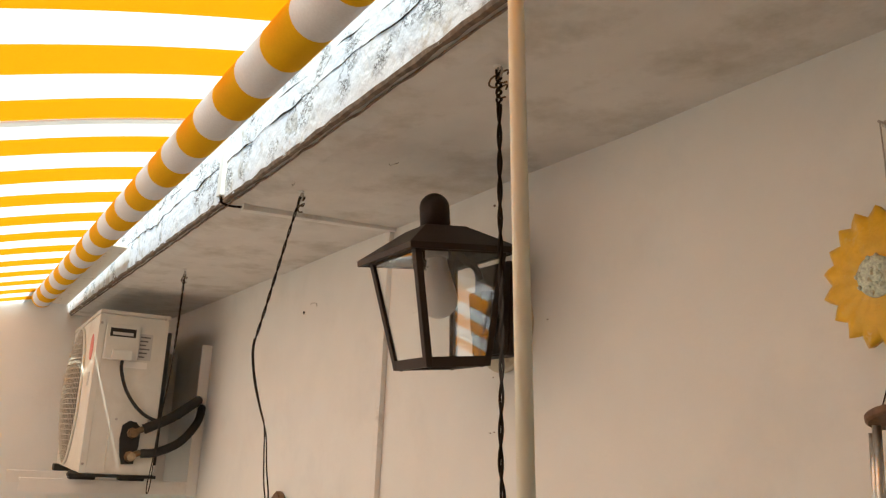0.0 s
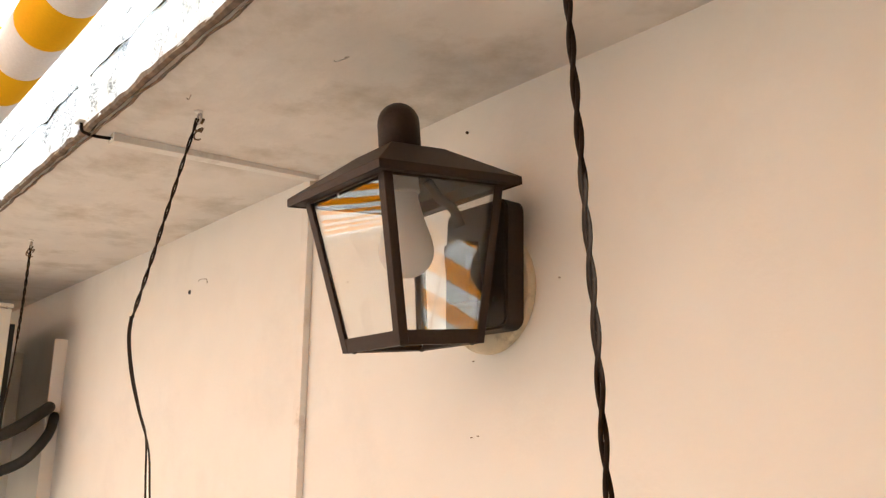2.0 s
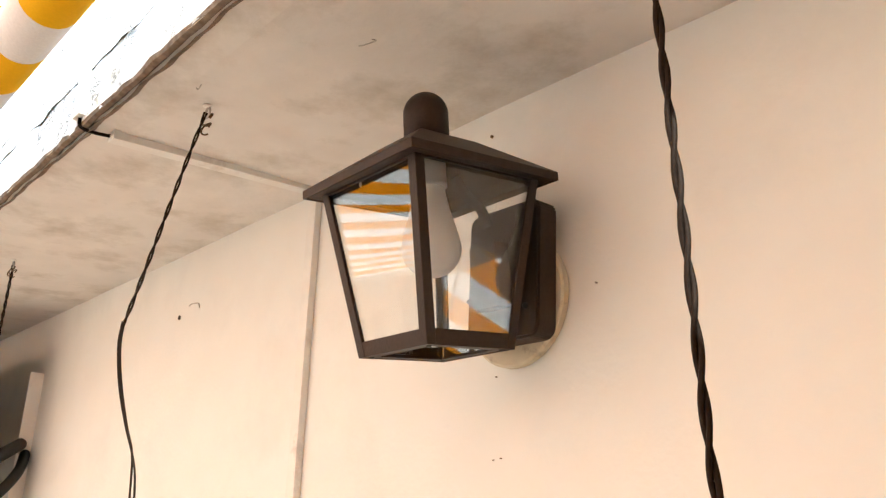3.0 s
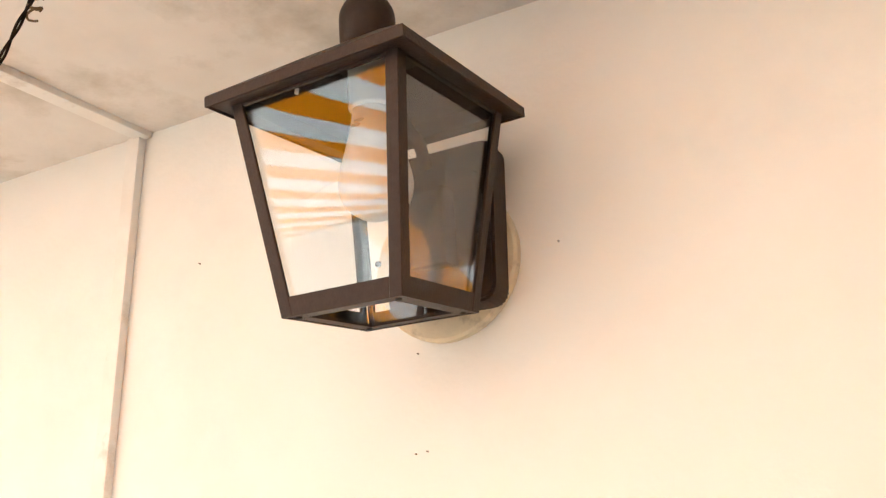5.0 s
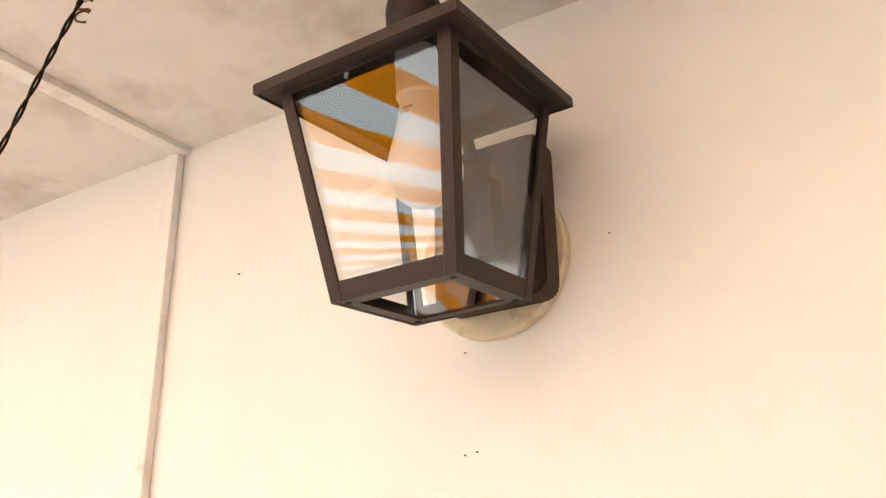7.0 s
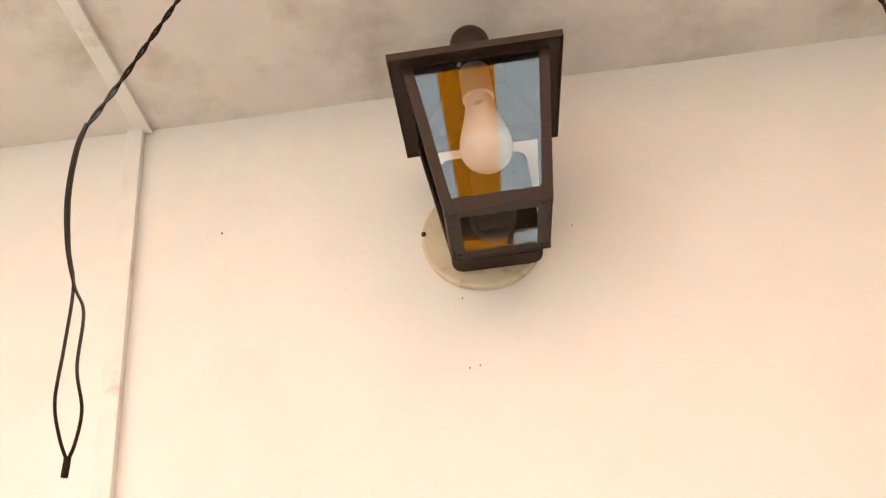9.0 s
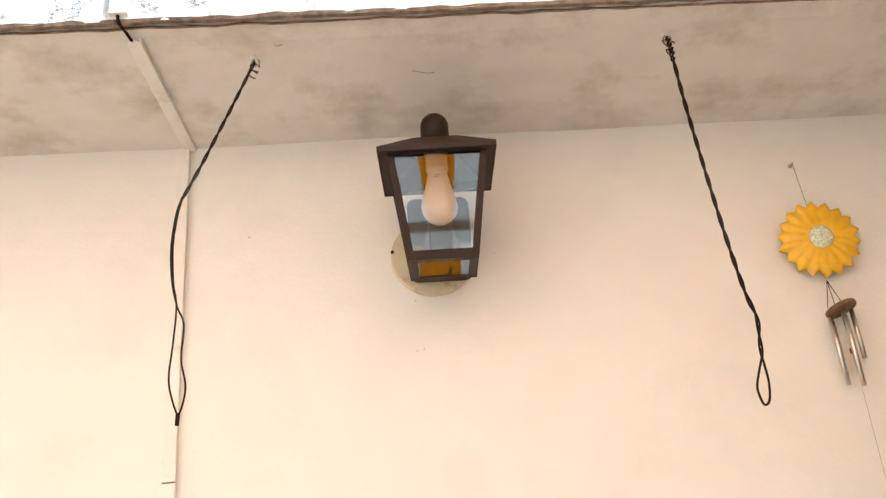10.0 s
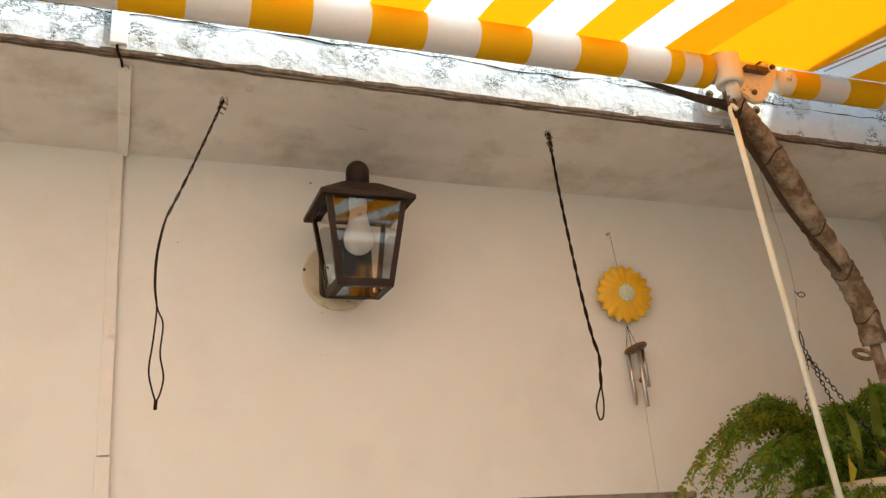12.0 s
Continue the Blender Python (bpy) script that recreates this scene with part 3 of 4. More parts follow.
loose_strip(-0.068, -0.036, -0.0025, WEBBING, "seam", "grey webbing seam", 1.2)
# added plate: keeps sun in the roller gap off air conditioner and end wall
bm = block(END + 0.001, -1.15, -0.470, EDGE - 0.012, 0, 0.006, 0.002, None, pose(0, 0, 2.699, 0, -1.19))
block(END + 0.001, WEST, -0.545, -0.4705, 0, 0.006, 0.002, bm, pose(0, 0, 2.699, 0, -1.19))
part("sun_blocker", bm, CAST, first, "added cream plate behind the roller that blocks the sun")


def gear_bracket():
    ob = thing("awning_bracket", "cream cast awning bracket with rusty bolts and crank eye", "bracket")
    part("housing", turned([(0.016, -0.042), (0.020, -0.046), (0.026, -0.046), (0.028, -0.042), (0.028, 0.042), (0.026, 0.046), (0.018, 0.048)], 24, None, pose(0.922, -0.487, 2.688, 0, 3)), FRAME, ob, "white enamelled gear housing", True)
    part("neck", turned([(0.013, -0.030), (0.014, 0.0), (0.012, 0.012)], 16, None, pose(0.924, -0.487, 2.640)), CAST_RUST, ob, "rusty gear neck", True)
    part("plate", prism([(0.950, 2.640), (0.985, 2.616), (1.010, 2.624), (1.042, 2.664), (1.066, 2.700), (1.070, 2.750), (1.056, 2.758), (1.034, 2.744), (1.000, 2.735), (0.950, 2.736)], 0.012, None, pose(0, -0.476, 0), 0.003), CAST, ob, "cream cast plate")
    part("wall_plate", prism(rounded(0.075, 0.036, 0.014), 0.016, None, pose(1.005, EDGE - 0.020, TOP + 0.062), 0.003), FRAME, ob, "white wall plate")
    part("arm", block(0.955, 1.0, -0.464, EDGE - 0.018, TOP + 0.030, TOP + 0.060, 0.004), CAST, ob)
    for x, z in ((0.986, 2.640), (1.050, 2.712), (1.022, 2.728), (0.962, 2.722)):
        part("bolt", turned([(0.006, 0), (0.006, 0.005), (0.003, 0.008)], 6, None, pose(x, -0.476, z, 90)), BRASS, ob, "rusty bolt")
    for x, z in ((1.062, TOP + 0.050), (0.946, TOP + 0.074)):
        part("wall_bolt", turned([(0.009, 0), (0.009, 0.006), (0.004, 0.010)], 6, None, pose(x, EDGE - 0.020, z, 90)), BRASS, ob, "rusty wall bolt")
    part("lever", block(0.970, 1.026, -0.492, -0.478, 2.686, 2.699, 0.003), BRASS, ob, "rusted lever")
    part("spring", sweep(spline([(1.000, -0.482, 2.704), (1.018, -0.486, 2.716), (1.038, -0.486, 2.722), (1.046, -0.482, 2.734)], 5), 0.0022, 8), BRASS, ob, "bent rusty wire", True)
    part("crank_eye", sweep([(0.914 + 0.009 * math.cos(a), -0.486, 2.602 + 0.014 * math.sin(a)) for a in [2 * math.pi * k / 16 for k in range(16)]], 0.0026, 8, None, True), BRASS, ob, "", True)


gear_bracket()
rod = thing("crank_rod", "cream enamelled awning crank rod hanging from its eye", "crank rod")
part("shaft", sweep([(0.9104, -0.4851, 2.56), (0.9170, -0.4831, 2.46), (0.9930, -0.4609, 1.32)], [0.0060] * 3, 14), ROD, rod, "", True)
part("hook", sweep(spline([(0.9104, -0.4851, 2.555), (0.907, -0.484, 2.580), (0.912, -0.486, 2.594), (0.920, -0.490, 2.582)], 6), 0.0045, 10), ROD, rod, "", True)


# ---- the wall lantern ----
def frustum(levels, m=None):
    """Four-cornered rings (x0, x1, y0, y1, z) joined one to the next and closed at both ends."""
    bm = bmesh.new()
    rings = [[bm.verts.new((x, y, z)) for x, y in ((x0, y0), (x1, y0), (x1, y1), (x0, y1))] for x0, x1, y0, y1, z in levels]
    for a, b in zip(rings, rings[1:]):
        for j in range(4):
            bm.faces.new((a[j], a[(j + 1) % 4], b[(j + 1) % 4], b[j]))
    bm.faces.new(rings[0][::-1])
    bm.faces.new(rings[-1])
    bmesh.ops.recalc_face_normals(bm, faces=bm.faces[:])
    if m:
        bm.transform(m)
    return bm


def lantern():
    ob = thing("wall_lantern", "dark brown metal wall lantern with clear glass and a white bulb", "wall lamp", at=(0.2220, -0.1292, 2.2917), turn=(6.34, -0.16, -1.07))
    H, W0, W1, P = 0.1712, 0.0552, 0.0797, 0.0112
    lean = (W1 - W0) / H
    corners = [(-1, -1), (1, -1), (1, 1), (-1, 1)]
    for sx, sy in corners:
        bm = bmesh.new()
        rings = []
        for z, w in ((0.0, W0), (H + 0.004, W1 + lean * 0.004)):
            rings.append([bm.verts.new((sx * a, sy * b, z)) for a, b in ((w, w), (w - P, w), (w - P, w - 0.003), (w - 0.003, w - 0.003), (w - 0.003, w - P), (w, w - P))])
        for j in range(6):
            bm.faces.new((rings[0][j], rings[0][(j + 1) % 6], rings[1][(j + 1) % 6], rings[1][j]))
        bm.faces.new(rings[0])
        bm.faces.new(rings[1])
        bmesh.ops.recalc_face_normals(bm, faces=bm.faces[:])
        bmesh.ops.bevel(bm, geom=[e for e in bm.edges if abs(e.verts[0].co.z - e.verts[1].co.z) > 0.1], offset=0.0006, segments=1, affect="EDGES")
        part("post", bm, BLACK, ob)
    for k in range(4):
        turn = Matrix.Rotation(k * math.pi / 2, 4, "Z")
        for name, z0, z1 in (("bottom_rail", 0.0, 0.0150), ("top_rail", H - 0.002, H + 0.004)):
            a, b = W0 + lean * z0, W0 + lean * z1
            part(name, frustum([(-a + P, a - P, -a + 0.0004, -a + 0.0035, z0), (-b + P, b - P, -b + 0.0004, -b + 0.0035, z1)], turn), BLACK, ob)
        a, b = W0 + lean * 0.005 - 0.0042, W0 + lean * H - 0.0042
        pane = part("pane", frustum([(-a, a, -a, -a + 0.002, 0.005), (-b, b, -b, -b + 0.002, H)], turn), GLASS, ob, "clear glass pane")
        pane.visible_shadow = False
        # inward lip of the floor frame
        cut = 0.004 if k % 2 == 0 else 0.0152
        part("floor_lip", block(-W0 + cut, W0 - cut, -W0 + 0.004, -W0 + 0.0150, 0.0005, 0.003, 0, None, turn), BLACK, ob)
    for sx, sy in corners:
        part("floor_screw", turned([(0.0028, 0), (0.0028, 0.0012), (0.0014, 0.002)], 10, None, pose(sx * (W0 - 0.0095), sy * (W0 - 0.0095), 0.0006, 180)), DARK, ob)
    # hollow hipped roof: a turned-down rim, four slopes, a small flat top
    E = 0.0942
    rim = H - 0.002
    outer = [(E - 0.0016, rim), (E, rim + 0.0006), (E, rim + 0.0092), (E - 0.0010, rim + 0.0102), (0.0370, rim + 0.0485), (0.0350, rim + 0.0497)]
    inner = [(0.0345, rim + 0.0475), (W1 - 0.003, rim + 0.0145), (W1 - 0.0035, rim + 0.0022), (E - 0.0030, rim + 0.0016)]
    bm = bmesh.new()
    rings = [[bm.verts.new((sx * w, sy * w, z)) for sx, sy in corners] for w, z in [inner[-1]] + outer]
    under = [[bm.verts.new((sx * w, sy * w, z)) for sx, sy in corners] for w, z in inner[:-1]][::-1]
    for line in (rings, [rings[0]] + under):
        for a, b in zip(line, line[1:]):
            for j in range(4):
                bm.faces.new((a[j], a[(j + 1) % 4], b[(j + 1) % 4], b[j]))
    bm.faces.new(rings[-1])
    bm.faces.new(under[-1])
    bmesh.ops.recalc_face_normals(bm, faces=bm.faces[:])
    part("roof", bm, BLACK, ob)
    top = rim + 0.0497
    crown = 0.2772 - 0.0240
    dome = [(0.0240, top - 0.004), (0.0240, crown)] + [(0.0240 * math.cos(a), crown + 0.0240 * math.sin(a)) for a in [math.pi / 2 * k / 8 for k in range(1, 8)]] + [(0.0005, 0.2772)]
    part("finial", turned(dome, 32), BLACK, ob, "domed finial", True)
    part("socket", turned([(0.0150, 0.1715), (0.0185, 0.1722), (0.0190, 0.1745), (0.0180, 0.1765), (0.0180, rim + 0.044), (0.0175, rim + 0.046)], 28), SOCKET, ob, "white porcelain lamp socket", True)
    prof = [(0.0005, 0.0768)]
    for k in range(1, 13):
        a = math.radians(-90 + 104 * k / 12)
        prof.append((0.0300 * math.cos(a), 0.1068 + 0.0300 * math.sin(a)))
    prof += [(0.0278, 0.1205), (0.0254, 0.1290), (0.0226, 0.1385), (0.0202, 0.1475), (0.0182, 0.1560), (0.0168, 0.1635), (0.0160, 0.1690), (0.0156, 0.1730)]
    bulb = part("bulb", turned(prof, 36, None), BULB, ob, "frosted white bulb, unlit", True)
    for k in range(2):
        part("print_bar", block(-0.0075 + 0.003 * k, 0.0015 + 0.003 * k, -0.0208 + 0.0016 * k, -0.0196 + 0.0016 * k, 0.1520 + 0.0042 * k, 0.1540 + 0.0042 * k), LABEL, bulb, "small grey print on the neck")
    part("clip", prism([(-0.004, 0.0), (0.003, 0.0), (0.006, 0.012), (0.001, 0.013)], 0.0012, None, pose(0.010, 0.038, 0.003, 12, 0, 8)), BLACK, ob, "bent metal floor clip")
    part("retaining_clip", block(-0.0018, 0.0018, -0.0005, 0.0005, -0.003, 0.002, 0, None, pose(-0.018, -W1 + 0.0075, H - 0.002, 20, 30)), METAL, ob, "small bright glass clip")
    # wall mount
    bm = prism(rounded(0.0545, 0.0755, 0.013), 0.030, None, None, 0.003)
    bm.transform(ob.matrix_basis.inverted() @ pose(0.2215, -0.042, 2.394))
    plate = part("back_plate", bm, BLACK, ob, "rounded black mounting plate")
    for z in (2.352, 2.436):
        part("screw", turned([(0.0036, 0), (0.0036, 0.0014), (0.0020, 0.0024)], 12, None, ob.matrix_basis.inverted() @ pose(0.258, -0.0415, z, 90)), DARK, plate)
    part("bracket_arm", block(-0.020, 0.020, 0.068, 0.090, 0.05, 0.12, 0.004), BLACK, ob)
    part("bracket_arm", sweep(spline([(0.0, 0.080, 0.140), (0.0, 0.070, 0.160), (0.0, 0.05, 0.172), (0.0, 0.035, 0.190)], 6), 0.006, 10), BLACK, ob, "", True)
    return ob


lantern()
base = thing("wall_box_cover", "yellowed round cover plate behind the lantern", "cover plate")
part("disc", turned([(0.073, 0.0), (0.0745, 0.002), (0.0745, 0.009), (0.072, 0.0115)], 48, None, pose(0.2085, -0.0005, 2.371, 90)), CREAM, base)
for x, z in ((0.1370, 2.381),):
    part("screw", turned([(0.003, 0), (0.003, 0.003), (0.002, 0.004)], 10, None, pose(x, -0.011, z, 90)), DARK, base, "dark screw")


# ---- the outdoor unit of the air conditioner ----
def air_conditioner():
    x0, x1, y0, y1, z0, z1 = -2.215, -1.472, -0.380, -0.172, 2.028, 2.512
    ob = thing("air_conditioner", "aged white outdoor air conditioner unit on wall brackets", "air conditioner")
    part("casing", block(x0, x1, y0, y1, z0, z1 - 0.012, 0.006), AC_BODY, ob)
    part("top_panel", block(x0 - 0.003, x1 + 0.003, y0 - 0.003, y1 + 0.003, z1 - 0.0115, z1, 0.004), AC_BODY, ob)
    part("corner_strip", block(x1 - 0.03, x1 + 0.0025, y0 - 0.0025, y0 + 0.018, z0 + 0.002, z1 - 0.014, 0.002), AC_BODY, ob)
    # fan opening, a flat black disc coloured as the hollow's shade, and guard
    cx, cz, r = -1.955, 2.266, 0.229
    part("fan_disc", turned([(r - 0.002, 0), (r - 0.002, 0.0012), (0.02, 0.0014)], 48, None, pose(cx, y0 - 0.0005, cz, 90)), AC_DARK, ob, "black disc with the fan opening's shade in its colour")
    guard = part("fan_guard", sweep([(cx + r * math.cos(a), y0 - 0.004, cz + r * math.sin(a)) for a in [2 * math.pi * j / 48 for j in range(48)]], 0.0045, 8, None, True), AC_BODY, ob, "round bulging wire fan guard", True)
    bm = bmesh.new()
    pitch = 0.0165
    for k in range(-13, 14):
        half = math.sqrt(max(0.0, r * r - (k * pitch) ** 2))
        line = [-half + 2 * half * j / 12 for j in range(13)]
        for upright in (0, 1):
            sweep([(cx + (k * pitch if upright else q), y0 - 0.006 + 0.002 * upright - 0.030 * (1 - (q * q + (k * pitch) ** 2) / (r * r)), cz + (q if upright else k * pitch)) for q in line], 0.0016, 5, bm)
    tagged(part("guard_wire", bm, GUARD, guard, "", True), kind="stuff")
    part("emblem", turned([(0.040, 0), (0.040, 0.0012)], 32, None, pose(-1.60, y0 - 0.0005, 2.405, 90)), RED, ob, "faded red round emblem")
    for k in range(2):
        part("emblem_bar", block(-1.607 + k * 0.026, -1.587 + k * 0.026, y0 - 0.0015, y0 - 0.0005, 2.285, 2.325), LABEL, ob, "grey lettering bar")
    # service side
    s = x1
    part("terminal_cover", block(s - 0.002, s + 0.012, -0.360, -0.258, 2.363, 2.470, 0.004), AC_BODY, ob, "raised terminal cover")
    # grip recess: its shade is a black piece laid on the cover
    part("grip_shade", block(s + 0.0095, s + 0.0128, -0.348, -0.271, 2.432, 2.458, 0.001), AC_DARK, ob, "dark patch painted as the grip's shaded recess")
    part("grip_edge", block(s + 0.0122, s + 0.0135, -0.340, -0.279, 2.437, 2.446, 0.001), LABEL, ob)
    part("cable_gland", block(s + 0.010, s + 0.024, -0.336, -0.275, 2.361, 2.392, 0.004), AC_BODY, ob)
    label = part("rating_label", block(s - 0.001, s + 0.0006, -0.258, -0.217, 2.368, 2.448), LABEL, ob, "grey rating label")
    for k in range(6):
        part("print_bar", block(s + 0.0004, s + 0.0010, -0.254, -0.224 - 0.006 * (k % 3), 2.436 - k * 0.012, 2.440 - k * 0.012), INK, label)
    part("sticker", block(s - 0.001, s + 0.0007, -0.300, -0.225, 2.342, 2.362), FRAME, ob, "white sticker")
    bm = block(s - 0.002, s + 0.003, -0.312, -0.167, 2.038, 2.196, 0.001)
    block(s + 0.0025, s + 0.0045, -0.312, -0.167, 2.193, 2.196, 0, bm)
    block(s + 0.0025, s + 0.0045, -0.312, -0.308, 2.038, 2.193, 0, bm)
    part("valve_panel", bm, AC_BODY, ob, "valve plate")
    # no hollow here: a black plate carries the valve recess's shade
    part("valve_shade", prism([(0.012, 2.085), (0.020, 2.058), (0.055, 2.060), (0.064, 2.110), (0.066, 2.165), (0.050, 2.182), (0.030, 2.186), (0.010, 2.172), (0.006, 2.130)], 0.004, None, pose(s + 0.0072, -0.285, 0, 0, 0, 90)), AC_DARK, ob, "dirty dark patch painted as the shaded valve recess")
    for z, y in ((2.150, -0.245), (2.082, -0.245)):
        bm = turned([(0.013, 0), (0.016, 0.004), (0.016, 0.024), (0.011, 0.028), (0.011, 0.042), (0.013, 0.044), (0.013, 0.052)], 8, None, pose(s + 0.006, y, z, 0, 90))
        turned([(0.010, 0), (0.010, 0.03), (0.006, 0.034)], 6, bm, pose(s + 0.028, y, z, -90 + 25))
        part("valve", bm, BRASS, ob, "corroded brass valve")
    for y, z in ((-0.375, 2.47), (-0.375, 2.055), (-0.185, 2.50), (-0.200, 2.188), (-0.295, 2.188)):
        part("screw", turned([(0.004, 0), (0.004, 0.002), (0.002, 0.003)], 8, None, pose(s + 0.0025, y, z, 0, 90)), METAL, ob)
    part("power_cable", sweep(spline([(s + 0.018, -0.303, 2.364), (s + 0.018, -0.301, 2.33), (s + 0.022, -0.278, 2.27), (s + 0.026, -0.232, 2.215), (s + 0.026, -0.175, 2.190), (s - 0.02, -0.10, 2.205)], 8), 0.0052, 8), AC_DARK, ob, "black power cable", True)
    part("hose", sweep(spline([(s + 0.03, -0.215, 2.163), (s + 0.03, -0.190, 2.175), (s + 0.02, -0.13, 2.205), (s - 0.03, -0.06, 2.250), (s - 0.14, -0.018, 2.268), (s - 0.19, 0.0, 2.270)], 8), 0.0155, 12), AC_DARK, ob, "black foam pipe lagging", True)
    part("hose", sweep(spline([(s + 0.03, -0.215, 2.092), (s + 0.03, -0.17, 2.098), (s + 0.015, -0.10, 2.130), (s - 0.02, -0.045, 2.190), (s - 0.10, -0.016, 2.240), (s - 0.18, 0.0, 2.265)], 8), 0.013, 12), AC_DARK, ob, "thin black foam pipe lagging", True)
    part("coil", block(x0 + 0.05, s - 0.012, y1 - 0.001, y1 + 0.014, z0 + 0.03, z1 - 0.05), AC_DARK, ob, "dark coil fins at the back")
    for y in (y0 + 0.012, y1 - 0.05):
        for x in (x1 - 0.10, x0 + 0.10):
            part("rubber_foot", block(x - 0.03, x + 0.03, y - 0.03, y + 0.045, 2.007, 2.030, 0.003), AC_DARK, ob)
    part("foot_rail", block(s - 0.045, s + 0.002, y0 - 0.030, y1 + 0.016, 2.0185, 2.0275, 0.002), AC_DARK, ob, "black foot rail")
    ob.matrix_basis = pose(x1, y0, 2.041, 0, 0, -2.0) @ Matrix.Diagonal((1, 1, 1.027, 1)) @ pose(-x1, -y0, -2.028)


air_conditioner()


def wall_bracket(x):
    ob = thing("wall_bracket", "white painted steel bracket that carries the air conditioner", "bracket", "air conditioner brackets", at=(x, 0, 1.998))
    part("upright", block(-0.02, 0.02, -0.006, -0.0005, -0.02, 0.47, 0.001), FRAME, ob)
    part("upright_flange", block(0.017, 0.02, -0.035, -0.006, -0.02, 0.47, 0.0005), FRAME, ob)
    part("arm", block(-0.02, 0.02, -0.53, -0.006, 0.017, 0.021, 0.001), FRAME, ob)
    part("arm_flange", block(0.017, 0.02, -0.53, -0.036, -0.018, 0.0168, 0.0005), FRAME, ob)
    part("bolt", turned([(0.006, 0), (0.006, 0.004), (0.003, 0.006)], 6, None, pose(0, -0.006, 0.44, 90)), METAL, ob)
    return ob


bracket = wall_bracket(-1.575)
copy_thing(bracket, pose(-2.05, 0, 1.998))


# ---- hanging cables ----
def ceiling_hook(parent, x, y, seed):
    rng = random.Random(seed)
    hook = part("hook", sweep([(x + 0.006 * math.cos(a), y, TOP - 0.008 + 0.007 * math.sin(a)) for a in [math.pi * (0.6 + 1.7 * k / 12) for k in range(13)]], 0.0016, 6), METAL, parent, "small wire ceiling hook", True)
    bm = bmesh.new()
    for _ in range(3):
        c = Vector((x + rng.uniform(-0.006, 0.006), y + rng.uniform(-0.004, 0.004), TOP - 0.012 - rng.uniform(0, 0.02)))
        sweep([c + Vector((0.007 * math.cos(a + rng.random() * 0.3), 0.004 * math.sin(a * 1.3), 0.009 * math.sin(a))) for a in [2 * math.pi * k / 12 for k in range(11)]], 0.0012, 5, bm)
    part("knot", bm, BRASS, parent, "tangle of thin wire", True)
    part("plug", turned([(0.005, 0), (0.006, 0.002), (0.004, 0.003)], 10, None, pose(x - 0.004, y, TOP + 0.001)), CONDUIT, parent)
    return hook


def twisted(points, pitch=0.030, off=0.0021, r=0.0019):
    """Two strands of cable wound round one another along a line."""
    line = spline(points, 22)
    bms, run = bmesh.new(), 0.0
    strands = ([], [])
    for k, p in enumerate(line):
        d = (line[min(k + 1, len(line) - 1)] - line[max(k - 1, 0)]).normalized()
        a = Vector((0, 1, 0)) - d * d.y
        a.normalize()
        b = d.cross(a)
        run += (p - line[k - 1]).length if k else 0
        ang = 2 * math.pi * run / pitch
        for s, ph in zip(strands, (0, math.pi)):
            s.append(p + off * (math.cos(ang + ph) * a + math.sin(ang + ph) * b))
    for s in strands:
        sweep(s, r, 6, bms)
    return bms


def loop(points, r=0.0019):
    return sweep(spline(points, 8), r, 6)


w = thing("hanging_cable", "dark bent twisted cable on a ceiling hook with long loop", "cable", "hanging cables")
ceiling_hook(w, -0.060, -0.278, 1)
part("twist", twisted([(-0.061, -0.280, 2.602), (-0.083, -0.288, 2.535), (-0.106, -0.295, 2.468), (-0.130, -0.302, 2.400), (-0.151, -0.308, 2.345)], 0.062, 0.0015, 0.0014), WIRE, w, "", True)
part("loop", loop([(-0.151, -0.308, 2.347), (-0.157, -0.306, 2.318), (-0.163, -0.296, 2.276), (-0.163, -0.282, 2.228), (-0.159, -0.272, 2.194), (-0.162, -0.266, 2.14), (-0.166, -0.260, 2.094), (-0.160, -0.256, 2.064), (-0.1525, -0.252, 2.043)], 0.0015), WIRE, w, "", True)
part("loop", loop([(-0.151, -0.310, 2.347), (-0.1585, -0.308, 2.318), (-0.165, -0.297, 2.272), (-0.1645, -0.283, 2.228), (-0.158, -0.272, 2.194), (-0.148, -0.269, 2.168), (-0.150, -0.263, 2.12), (-0.143, -0.259, 2.084), (-0.1465, -0.255, 2.058), (-0.1525, -0.252, 2.043)], 0.0015), WIRE, w, "", True)
part("end_tape", sweep([(-0.1525, -0.252, 2.047), (-0.153, -0.252, 2.031)], 0.0030, 8), WIRE, w)
w = thing("hanging_cable", "dark straight twisted cable on a ceiling hook with small loop", "cable", "hanging cables")
ceiling_hook(w, 0.598, -0.290, 2)
part("chain", twisted([(0.598, -0.291, 2.605), (0.600, -0.291, 2.585), (0.601, -0.290, 2.560)], 0.018, 0.0028, 0.0016), WIRE, w, "wound wire top", True)
part("twist", twisted([(0.601, -0.290, 2.562), (0.607, -0.288, 2.455), (0.622, -0.287, 2.268), (0.632, -0.290, 2.165), (0.640, -0.291, 2.125), (0.637, -0.291, 2.090), (0.635, -0.291, 2.064)], 0.066, 0.0017, 0.0017), WIRE, w, "", True)
part("loop", loop([(0.635, -0.291, 2.068), (0.628, -0.287, 2.048), (0.623, -0.283, 2.028), (0.627, -0.280, 2.009), (0.632, -0.278, 2.006), (0.638, -0.278, 2.013), (0.640, -0.283, 2.036), (0.636, -0.290, 2.064)], 0.0016), WIRE, w, "", True)
w = thing("hanging_cable", "thin dark cable hanging before the air conditioner in a long loop", "cable", "hanging cables")
Y = -0.250
ceiling_hook(w, -1.005, Y, 3)
